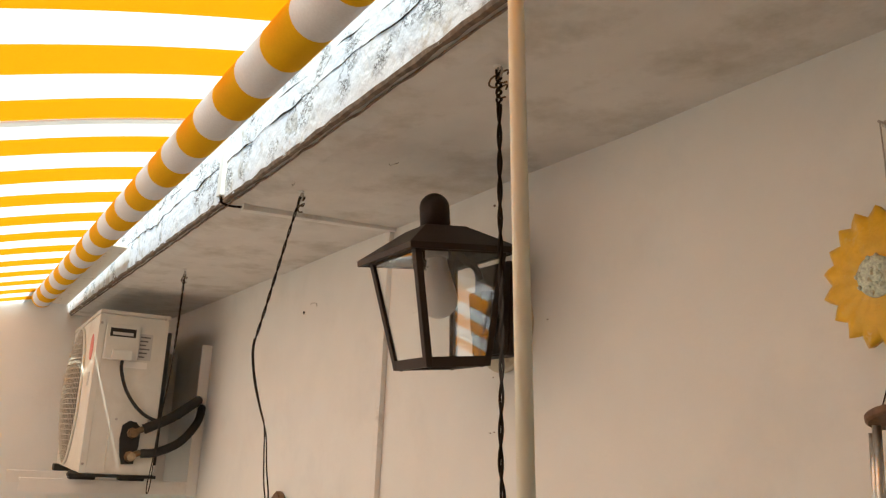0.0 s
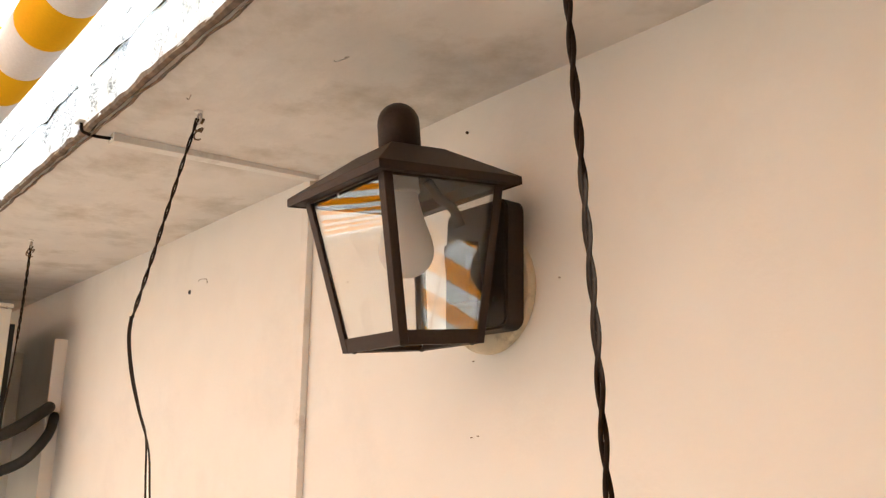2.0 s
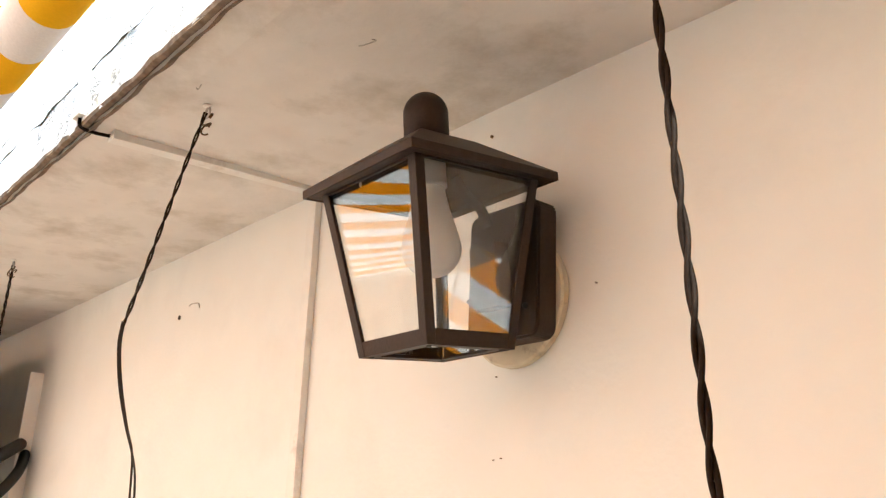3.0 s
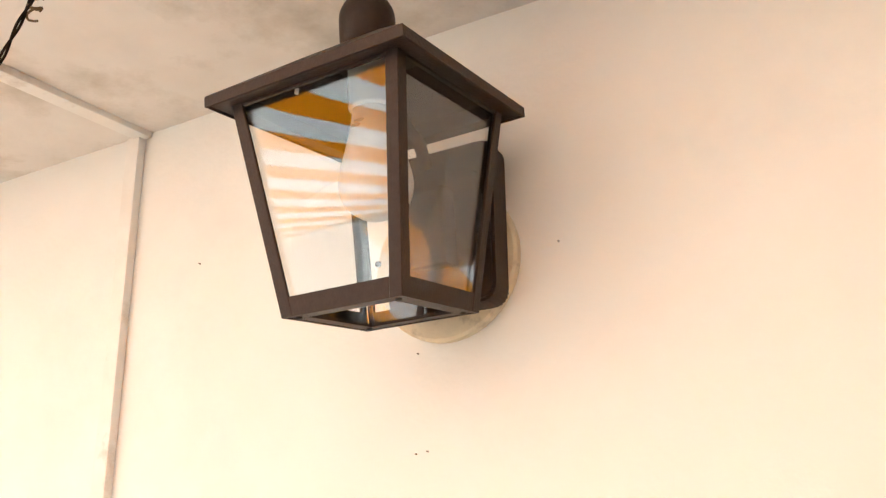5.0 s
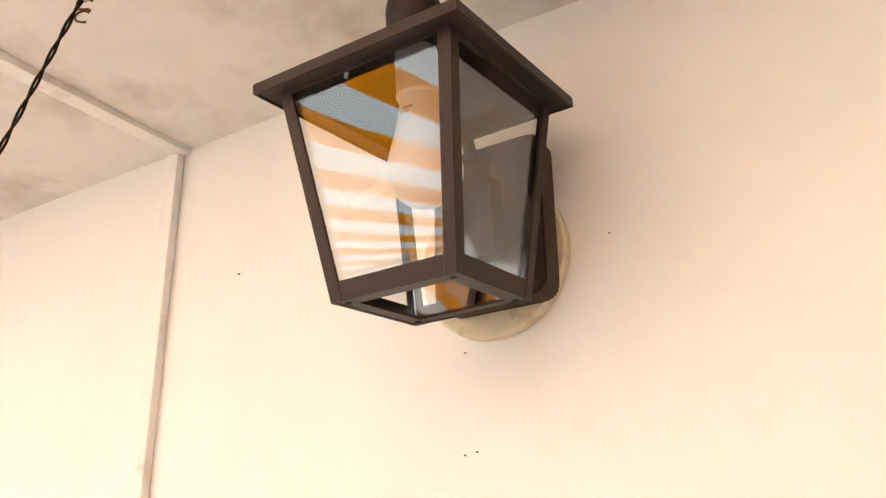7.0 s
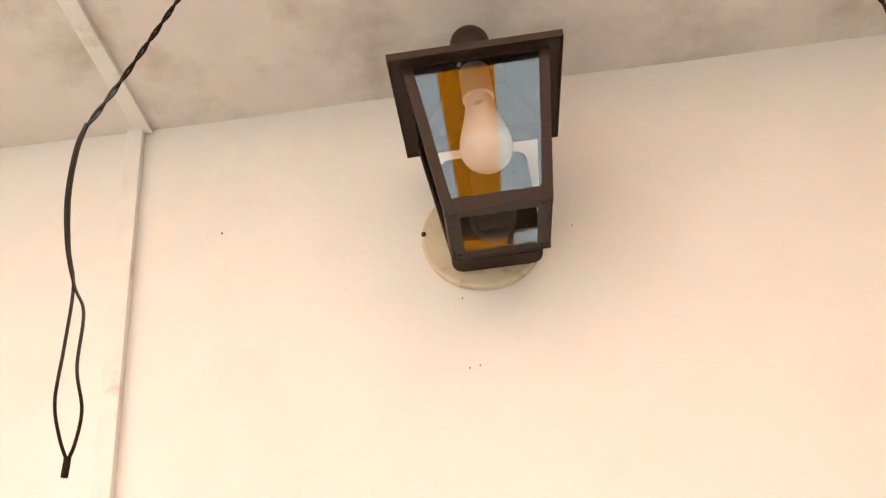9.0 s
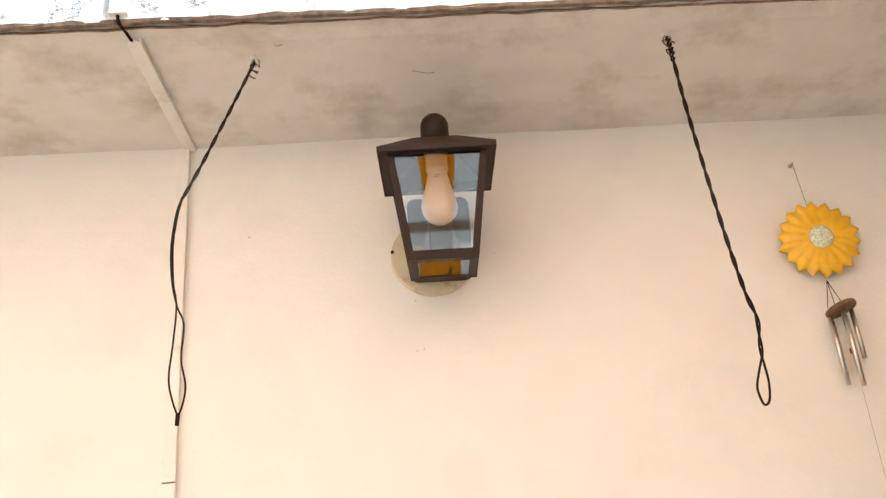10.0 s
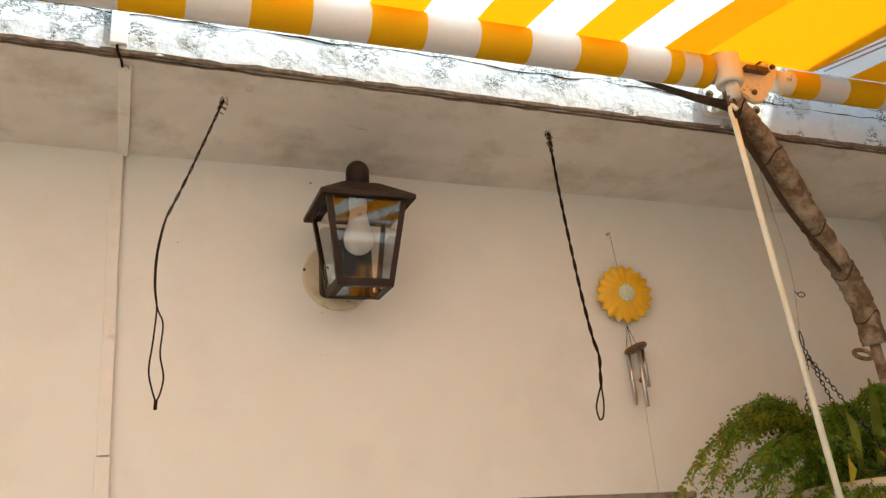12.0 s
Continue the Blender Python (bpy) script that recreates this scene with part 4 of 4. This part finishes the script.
part("twist", twisted([(-1.005, Y, 2.600), (-1.006, Y, 2.55), (-1.010, Y, 2.47), (-1.018, Y, 2.40)], 0.04, 0.0018, 0.0016), WIRE, w, "", True)
part("loop", loop([(-1.018, Y, 2.405), (-1.030, Y, 2.33), (-1.052, Y, 2.27), (-1.085, Y, 2.20), (-1.112, Y, 2.10), (-1.140, Y, 2.04), (-1.142, Y, 2.015), (-1.132, Y, 2.008)], 0.0016), WIRE, w, "", True)
part("loop", loop([(-1.018, Y, 2.405), (-1.033, Y, 2.33), (-1.056, Y, 2.27), (-1.080, Y, 2.20), (-1.096, Y, 2.10), (-1.106, Y, 2.04), (-1.118, Y, 2.015), (-1.132, Y, 2.008)], 0.0016), WIRE, w, "", True)


# ---- small things on the wall and ceiling ----
def fixing(x, z, label, bent, r=0.0045, look_of=DARK):
    ob = thing("wall_nail" if not bent else "wire_stub", label, "nail" if not bent else "wire")
    if bent:
        part("wire", sweep(spline([(x - 0.034, -0.001, z + 0.002), (x - 0.018, -0.004, z + 0.003), (x, -0.003, z + 0.002), (x + 0.010, -0.002, z), (x + 0.012, -0.001, z - 0.008)], 5), 0.0009, 5), METAL, ob, "", True)
    else:
        part("head", turned([(r, 0), (r, 0.002), (r * 0.6, 0.003)], 10, None, pose(x, -0.0002, z, 90)), look_of, ob)


fixing(-0.725, 2.494, "small dark plug in the wall", False)
fixing(-0.652, 2.509, "bent wire stub in the wall", True)
fixing(-0.118, 2.430, "tiny rusty nail in the wall", False, 0.0009, RUST)
fixing(0.156, 2.591, "tiny rusty nail near the ceiling", False, 0.002, RUST)
fixing(0.184, 2.202, "tiny rusty nail in the wall", False, 0.0007, RUST)
fixing(0.172, 2.2004, "tiny rusty nail in the wall", False, 0.0007, RUST)
fixing(0.319, 2.374, "tiny grey nail beside the lantern", False, 0.0010, METAL)
fixing(0.174, 2.291, "tiny rusty nail below the lantern", False, 0.0007, RUST)
for x, y in ((0.21, -0.23), (-0.02, -0.31)):
    ob = thing("ceiling_wire", "short loose wire end out of the ceiling", "wire", "ceiling wires")
    part("wire", sweep(spline([(x - 0.022, y + 0.004, TOP + 0.001), (x - 0.008, y, TOP - 0.006), (x + 0.006, y + 0.006, TOP - 0.004), (x + 0.014, y - 0.004, TOP - 0.010)] if x > 0 else [(x - 0.006, y, TOP + 0.001), (x, y, TOP - 0.003), (x + 0.007, y, TOP + 0.001)], 5), 0.0007, 5), METAL, ob, "", True)


def flower_mesh(R, petals, depth):
    """A pressed clay flower: pointed petals, a groove between each two, domed to the middle; faces -y."""
    bm = bmesh.new()
    nr, na = 9, petals * 8
    front, back = [], []
    for i in range(nr):
        q = 0.16 + 0.84 * i / (nr - 1)
        ring, ring_back = [], []
        for j in range(na):
            a = 2 * math.pi * j / na
            u = (j % 8) / 8
            peak = 1 - abs(2 * u - 1)
            edge = 0.86 + 0.15 * peak + 0.05 * noise.noise((math.cos(a) * 3, math.sin(a) * 3, petals))
            rr = R * q * (1 + (edge - 1) * q ** 3)
            up = depth * (0.75 - 0.55 * q * q) + depth * 0.05 * (peak - 0.5) * q + depth * 0.07 * noise.noise((rr * 90 * math.cos(a), rr * 90 * math.sin(a), 3))
            ring.append(bm.verts.new((rr * math.cos(a), -up, rr * math.sin(a))))
            ring_back.append(bm.verts.new((rr * 0.98 * math.cos(a), 0.004, rr * 0.98 * math.sin(a))))
        front.append(ring)
        back.append(ring_back)
    for rings, flip in ((front, 1), (back, -1)):
        for a, b in zip(rings, rings[1:]):
            for j in range(na):
                bm.faces.new((a[j], a[(j + 1) % na], b[(j + 1) % na], b[j])[::flip])
    for j in range(na):
        bm.faces.new((front[-1][j], front[-1][(j + 1) % na], back[-1][(j + 1) % na], back[-1][j]))
    bm.faces.new(front[0][::-1])
    bm.faces.new(back[0])
    bmesh.ops.recalc_face_normals(bm, faces=bm.faces[:])
    return bm


def heart_mesh(r, depth):
    bm = bmesh.new()
    rng = random.Random(8)
    turned([(r, 0), (r * 0.95, depth * 0.5), (r * 0.6, depth * 0.9), (0.0005, depth)], 20, bm, pose(0, 0, 0, 90))
    for k in range(26):
        q, a = r * math.sqrt(rng.random()) * 0.95, rng.random() * 6.28
        bmesh.ops.create_icosphere(bm, subdivisions=1, radius=r * 0.13, matrix=pose(q * math.cos(a), -depth * (1 - 0.5 * (q / r) ** 2), q * math.sin(a)))
    return bm


def wind_chime():
    ob = thing("wind_chime", "wind chime with yellow clay flower and metal tubes", "wind chime", at=(0.008, -0.001, 0.006))
    part("nail", turned([(0.004, 0), (0.004, 0.003), (0.0015, 0.004), (0.0015, 0.014)], 8, None, pose(0.878, 0, 2.514, 90)), METAL, ob)
    part("cord", sweep([(0.878, -0.012, 2.513), (0.881, -0.012, 2.470), (0.884, -0.014, 2.415)], 0.0008, 5), METAL, ob, "thin grey cord")
    f = part("flower", flower_mesh(0.071, 18, 0.020), PETAL, ob, "large yellow clay flower", True)
    f.matrix_basis = pose(0.883, -0.024, 2.350, 4, 0, -6)
    h = part("flower_heart", heart_mesh(0.021, 0.008), HEART, f, "pale green rough flower heart", True)
    h.matrix_basis = pose(0, -0.013, 0)
    for x in (0.868, 0.882, 0.898):
        part("cord", sweep([(0.882, -0.016, 2.275), (x, -0.022, 2.222)], 0.0007, 5), WIRE, ob)
    d = part("disc", turned([(0.025, 0), (0.027, 0.002), (0.027, 0.007), (0.025, 0.009)], 28), WOOD, ob, "brown wooden disc", False)
    d.matrix_basis = pose(0.888, -0.029, 2.213, -8, -16, 0)
    for x, y, z0, z1 in ((0.864, -0.030, 2.202, 2.094), (0.880, -0.048, 2.208, 2.078), (0.874, -0.012, 2.200, 2.090), (0.903, -0.030, 2.214, 2.128)):
        bm = bmesh.new()
        sweep([(x, y, z0), (x + 0.001, y, z1)], 0.0042, 12, bm)
        part("tube", bm, ALU, ob, "aluminium chime tube", True)
    part("clapper", turned([(0.002, -0.006), (0.006, -0.003), (0.006, 0.003), (0.002, 0.006)], 14, None, pose(0.888, -0.03, 2.142)), WOOD, ob, "brown wooden clapper", True)
    part("cord", sweep(spline([(0.884, -0.030, 2.21), (0.886, -0.030, 2.14), (0.886, -0.028, 2.0), (0.885, -0.028, 1.870)], 6), 0.0005, 5), METAL, ob, "long thin cord")
    g = part("small_flower", flower_mesh(0.045, 16, 0.013), PETAL_PALE, ob, "small yellow clay flower at the end of the cord", True)
    g.matrix_basis = pose(0.886, -0.026, 1.827, 2, 0, 4)
    h = part("flower_heart", heart_mesh(0.013, 0.005), HEART, g, "pale rough flower heart", True)
    h.matrix_basis = pose(0, -0.008, 0)


wind_chime()


def ornament():
    """A lobed clay wall ornament: dark middle, white arcs, beaded roundels at the sides."""
    ob = thing("wall_ornament", "lobed terracotta wall ornament with beaded roundels and white arcs", "wall ornament", at=(-0.760, -0.001, 1.908))
    outline = []
    for k in range(96):
        a = 2 * math.pi * k / 96
        lobes = 0.126 + 0.010 * abs(math.cos(2 * a)) ** 3 - 0.008 * abs(math.sin(4 * a)) + 0.003 * math.sin(11 * a) * math.sin(5 * a)
        point = 0.006 * max(0, math.cos((a - math.pi / 2) * 4)) ** 4 if abs(a - math.pi / 2) < 0.4 else 0
        outline.append(((lobes + point) * math.cos(a), (lobes + point * 1.4) * math.sin(a) * 0.98))
    part("plate", prism(outline, 0.018, None, pose(0, -0.018, 0), 0.003), CLAY, ob)
    part("dark_field", turned([(0.092, 0), (0.092, 0.003), (0.085, 0.005)], 40, None, pose(-0.004, -0.0175, 0, 90)), WOOD, ob, "dark brown inner field")
    for a0 in (20, 110, 200, 290):
        part("arc", sweep([(0.094 * math.cos(radians(a0 + 3 * k)), -0.0215, 0.094 * math.sin(radians(a0 + 3 * k))) for k in range(18)],
                          [0.002 + 0.005 * math.sin(math.pi * k / 17) * (1 + 0.4 * math.sin(k * 2.1)) for k in range(18)], 8), FRAME, ob, "white glazed scalloped arc", True)
    for side in (1, -1):
        r = part("roundel", turned([(0.036, 0), (0.036, 0.004), (0.032, 0.007), (0.010, 0.008)], 28, None, pose(side * 0.092, -0.018, 0, 90)), WOOD, ob, "raised dark roundel")
        part("band", sweep([(side * 0.092 + 0.022 * math.cos(a), -0.0255, 0.022 * math.sin(a)) for a in [2 * math.pi * k / 24 for k in range(24)]], 0.004, 8, None, True), RED, r, "crimson ring", True)
        part("inner_band", sweep([(side * 0.092 + 0.013 * math.cos(a), -0.0265, 0.013 * math.sin(a)) for a in [2 * math.pi * k / 20 for k in range(20)]], 0.004, 8, None, True), FRAME, r, "white ring", True)
        for k in range(20):
            a = 2 * math.pi * k / 20
            part("bead", turned([(0.0012, 0), (0.0034, 0.001), (0.0030, 0.0035), (0.0012, 0.0045)], 10, None, pose(side * 0.092 + 0.0305 * math.cos(a), -0.0255, 0.0305 * math.sin(a), 90)), BEAD, r, "turquoise bead", True)
    for k in range(8):
        a = 2 * math.pi * k / 8 + 0.2
        part("dot", turned([(0.006, 0), (0.005, 0.003), (0.001, 0.004)], 12, None, pose(0.055 * math.cos(a) - 0.004, -0.0225, 0.055 * math.sin(a), 90)), CLAY if k % 2 else PETAL, ob)


BEAD = surface("turquoise_glaze", (0.16, 0.42, 0.46), 0.3, grain=60, spread=0.2, bump=0)
ornament()


# ---- the dry stem on the awning bracket ----
stem = thing("dry_stem", "thick dry brown ringed plant stem bent below the awning bracket", "dried stem")
line = spline([(0.932, -0.462, 2.672), (0.952, -0.455, 2.622), (1.031, -0.410, 2.584), (1.106, -0.375, 2.528), (1.203, -0.325, 2.435), (1.258, -0.305, 2.372), (1.309, -0.285, 2.316), (1.351, -0.265, 2.248), (1.365, -0.255, 2.176)], 8)
girth = [0.013 + 0.014 * min(1, k / 18) for k in range(len(line))]
part("bark", sweep(line, [girth[k] * (1 + 0.06 * math.sin(k * 1.25)) + 0.002 * noise.noise((k * 0.6, 0, 0)) for k in range(len(line))], 14), BARK, stem, "", True)
for k in range(5, len(line) - 2, 4):
    d = (line[k + 1] - line[k - 1]).normalized()
    a = d.orthogonal().normalized()
    b = d.cross(a)
    part("sheath_edge", sweep([line[k] + girth[k] * 1.0 * (math.cos(t) * a + math.sin(t) * b) + d * (0.010 * math.sin(t + k) + 0.004 * math.sin(3 * t + k)) for t in [2 * math.pi * j / 20 for j in range(20)]], 0.0018, 6, None, True), BARK if k % 3 else TWIG, stem, "dry leaf sheath edge", True)
stalk = spline([(0.928, -0.466, 2.610), (0.975, -0.430, 2.565), (1.034, -0.398, 2.518), (1.111, -0.353, 2.462), (1.173, -0.335, 2.400), (1.222, -0.321, 2.365), (1.268, -0.306, 2.328)], 8)
part("side_stalk", sweep(stalk, [0.0115 - 0.0001 * k for k in range(len(stalk))], 8, None, False, 0.7), TWIG, stem, "dark dry stalk beside it", True)
for p, q in (((1.222, -0.322, 2.363), (1.194, -0.330, 2.365)), ((1.160, -0.342, 2.410), (1.145, -0.348, 2.396)), ((1.052, -0.402, 2.552), (1.066, -0.410, 2.562))):
    part("thorn", sweep([p, q], [0.0045, 0.0008], 6), TWIG, stem, "short broken stub")
part("twig", sweep(spline([(0.955, -0.452, 2.606), (0.932, -0.450, 2.618), (0.866, -0.440, 2.635), (0.789, -0.422, 2.666), (0.725, -0.412, 2.690)], 6), [0.0130 - 0.0004 * k for k in range(25)], 8), TWIG, stem, "dark forked twig", True)
part("cut_end", sweep([(1.326 + 0.024 * math.cos(t), -0.253 + 0.006 * math.sin(t), 2.153 + 0.012 * math.sin(t)) for t in [2 * math.pi * j / 20 for j in range(20)]], 0.0050, 8, None, True), BARK, stem, "pale curled sheath at the lower end", True)
part("lower_cane", sweep([(1.364, -0.255, 2.184), (1.370, -0.252, 2.100), (1.370, -0.250, 1.850)], 0.012, 10), BARK, stem, "thin pale cane going down", True)


# ---- plants ----
def leaflet(bm, p, along, out, size, rng):
    """A small fan-shaped leaflet with a notched outer edge."""
    along, out = along.normalized(), out.normalized()
    bend = along.cross(out).normalized() * size * rng.uniform(-0.3, 0.3)
    c = [p, p + out * size * 0.55 - along * size * 0.5 + bend, p + out * size * 1.0 - along * size * 0.2, p + out * size * 0.9 + bend * 0.5, p + out * size * 1.05 + along * size * 0.25, p + out * size * 0.5 + along * size * 0.55]
    v = [bm.verts.new(q) for q in c]
    f = bm.faces.new(v)
    return f


def frond(stems, leaves, start, tip, arch, rng, old, size=0.0096):
    """A wiry arching frond with side branches and many small leaflets."""
    start, tip = Vector(start), Vector(tip)
    mid = (start + tip) / 2 + Vector((0, 0, arch))
    low = start + (mid - start) * 0.5 + Vector((0, 0, arch * 0.45))
    line = spline([start, low, mid, (mid + tip) / 2 + Vector((0, 0, arch * 0.28)), tip], 6)
    sweep(line, [0.0014 * (1 - 0.7 * k / len(line)) for k in range(len(line))], 4, stems)
    n = len(line)
    for k in range(5, n):
        d = (line[min(k + 1, n - 1)] - line[k - 1]).normalized()
        side = d.cross(Vector((0, 0, 1)))
        side = side.normalized() if side.length > 1e-3 else Vector((1, 0, 0))
        for sgn in (1, -1):
            reach = 0.085 * (1 - 0.6 * k / n) * rng.uniform(0.6, 1.15)
            way = (side * sgn + d * 0.7 + Vector((0, 0, rng.uniform(-0.75, 0.1)))).normalized()
            end = line[k] + way * reach
            sweep([line[k], (line[k] + end) / 2 + Vector((0, 0, 0.006)), line[k] + way * reach * 0.9], 0.0004, 3, stems)
            count = max(2, int(reach / 0.0095))
            for j in range(count + 1):
                q = line[k] + way * reach * (j + 0.5) / (count + 0.5) + Vector((0, 0, -0.02 * (j / count) ** 2 * reach / 0.085))
                for s2 in (1, -1):
                    o = way.cross(Vector((rng.uniform(-0.4, 0.4), -1, rng.uniform(-0.6, 0.6)))) * s2 + way * 0.4 + Vector((rng.uniform(-0.4, 0.4), rng.uniform(-0.5, 0.5), rng.uniform(-0.7, 0.2)))
                    f = leaflet(leaves, q, way, o, size * rng.uniform(0.7, 1.2), rng)
                    f.material_index = 1 if rng.random() < old else 0


def fern():
    ob = thing("hanging_fern", "green maidenhair fern with yellowing tips in a hanging pot", "hanging plant")
    cx, cy, cz = 1.26, -0.25, 1.875
    part("pot", turned([(0.085, -0.19), (0.10, -0.185), (0.135, -0.02), (0.142, -0.015), (0.142, 0.0), (0.130, 0.0), (0.125, -0.03), (0.02, -0.03)], 32, None, pose(cx, cy, cz)), CREAM, ob, "pale clay pot", True)
    rng = random.Random(11)
    stems, leaves = bmesh.new(), bmesh.new()
    targets = [((0.80, -0.22, 1.865), 0.16, 0.75), ((0.88, -0.20, 1.87), 0.15, 0.6), ((0.88, -0.26, 1.92), 0.13, 0.6), ((0.93, -0.16, 1.97), 0.09, 0.45), ((0.97, -0.30, 1.85), 0.13, 0.4)]
    for k in range(46):
        a = rng.uniform(0, 2 * math.pi)
        rr = rng.uniform(0.12, 0.38)
        if math.cos(a) < 0:
            rr *= 0.95
        y = cy + 0.55 * rr * math.sin(a)
        targets.append(((cx + rr * math.cos(a), min(y, -0.035), cz + rng.uniform(-0.12, 0.20) - 0.25 * max(0, rr - 0.25)), rng.uniform(0.04, 0.12), 0.12 if math.cos(a) > -0.3 else 0.25))
    for tip, arch, old in targets:
        a = rng.uniform(0, 6.28)
        frond(stems, leaves, (cx + 0.07 * math.cos(a), cy + 0.07 * math.sin(a), cz - 0.02), tip, arch, rng, old)
    tagged(part("fern_stalk", stems, LEAF_DARK, ob, "thin dark fern stalks"), kind="stuff")
    tagged(part("fern_leaves", leaves, [LEAF, LEAF_OLD], ob, "small fan-shaped green leaflets"), kind="stuff")
    # broad strap leaves that grow among the fern
    for base, tip, wide, mat in (((1.24, -0.30, 1.88), (1.21, -0.36, 2.07), 0.013, LEAF_STRAP), ((1.30, -0.32, 1.88), (1.33, -0.40, 2.05), 0.018, LEAF_STRAP), ((1.27, -0.33, 1.86), (1.27, -0.42, 1.98), 0.016, LEAF_STRAP),
                                 ((1.19, -0.30, 1.88), (1.13, -0.36, 2.00), 0.010, LEAF_STRAP), ((1.22, -0.34, 1.93), (1.25, -0.43, 1.78), 0.026, LEAF_YELLOW), ((1.15, -0.32, 1.90), (1.06, -0.40, 1.86), 0.017, LEAF_YELLOW)):
        base, tip = Vector(base), Vector(tip)
        line = spline([base, (base + tip) / 2 + Vector((0, -0.01, 0.025)), tip], 8)
        bm = bmesh.new()
        last = None
        across = (tip - base).cross(Vector((0.15, 1, 0.1))).normalized()
        for i, p in enumerate(line):
            w = wide * math.sin(math.pi * (0.12 + 0.86 * i / (len(line) - 1))) ** 0.8
            row = [bm.verts.new(p - across * w), bm.verts.new(p + Vector((0, 0.004, 0))), bm.verts.new(p + across * w)]
            if last:
                for j in (0, 1):
                    bm.faces.new((last[j], last[j + 1], row[j + 1], row[j]))
            last = row
        part("strap_leaf", bm, mat, ob, "broad strap leaf", True)
    # suspension
    top = Vector((1.178, -0.245, 2.150))
    part("clip", sweep(spline([(1.188, -0.245, 2.298), (1.194, -0.246, 2.286), (1.204, -0.246, 2.284), (1.212, -0.246, 2.290), (1.204, -0.246, 2.296), (1.190, -0.246, 2.291)], 5), 0.0012, 6), DARK, ob, "small bent wire clip", True)
    part("hanger_wire", sweep(spline([(1.172, -0.245, TOP + 0.003), (1.178, -0.245, 2.50), (1.190, -0.245, 2.35), (1.173, -0.245, 2.205)], 6), 0.0012, 6), METAL, ob, "thin grey hanger wire", True)
    part("eyelet", sweep([(1.173 + 0.004 * math.cos(t), -0.245, 2.185 + 0.020 * math.sin(t)) for t in [2 * math.pi * j / 16 for j in range(16)]], 0.0014, 6, None, True), DARK, ob, "", True)
    for end in ((1.135, -0.20, 1.88), (1.22, -0.37, 1.88), (1.36, -0.17, 1.88)):
        end = Vector(end)
        d = end - top
        links = int(d.length / 0.0105)
        bm = bmesh.new()
        u = d.normalized()
        for k in range(links):
            c = top + d * (k + 0.5) / links
            side = u.orthogonal().normalized() if k % 2 else u.cross(u.orthogonal()).normalized()
            sweep([c + 0.0072 * math.cos(t) * u + 0.0036 * math.sin(t) * side for t in [2 * math.pi * j / 10 for j in range(10)]], 0.0010, 5, bm, True)
        part("chain", bm, DARK, ob, "dark link chain", True)
    part("hook", sweep([(1.176 + 0.005 * math.cos(t), -0.245, 2.157 + 0.007 * math.sin(t)) for t in [2 * math.pi * j / 14 for j in range(14)]], 0.0014, 6, None, True), DARK, ob, "", True)


fern()


def corner_plant():
    """A dark-leaved plant on a thin cane, in a pot on the floor below the air conditioner."""
    x, y, top = -2.05, -0.255, 1.900
    ob = thing("potted_plant", "tall dark-leaved potted plant below the air conditioner", "plant")
    part("pot", turned([(0.10, -0.05), (0.14, 0.22), (0.15, 0.23), (0.15, 0.25), (0.13, 0.25), (0.12, 0.21), (0.02, 0.21)], 28, None, pose(x, y, 0)), CLAY, ob, "terracotta pot", True)
    part("cane", sweep(spline([(x, y, 0.20), (x + 0.02, y, 0.9), (x - 0.01, y, top - 0.08)], 10), 0.010, 8), BARK, ob, "", True)
    rng = random.Random(5)
    for k in range(26):
        a, up = k * 2.4, rng.uniform(-0.25, 0.9)
        c = Vector((x, y, top - 0.10 + 0.04 * rng.random()))
        out = Vector((math.cos(a), math.sin(a), up)).normalized()
        side = out.cross(Vector((0, 0, 1))).normalized()
        ln = rng.uniform(0.035, 0.065)
        bm = bmesh.new()
        last = None
        for i in range(6):
            t = i / 5
            p = c + out * ln * t - Vector((0, 0, 0.03 * t * t))
            w = 0.015 * math.sin(math.pi * (0.1 + 0.88 * t))
            row = [bm.verts.new(p - side * w), bm.verts.new(p - Vector((0, 0, 0.003))), bm.verts.new(p + side * w)]
            if last:
                for j in (0, 1):
                    bm.faces.new((last[j], last[j + 1], row[j + 1], row[j]))
            last = row
        part("leaf", bm, LEAF_DARK, ob, "", True)


corner_plant()
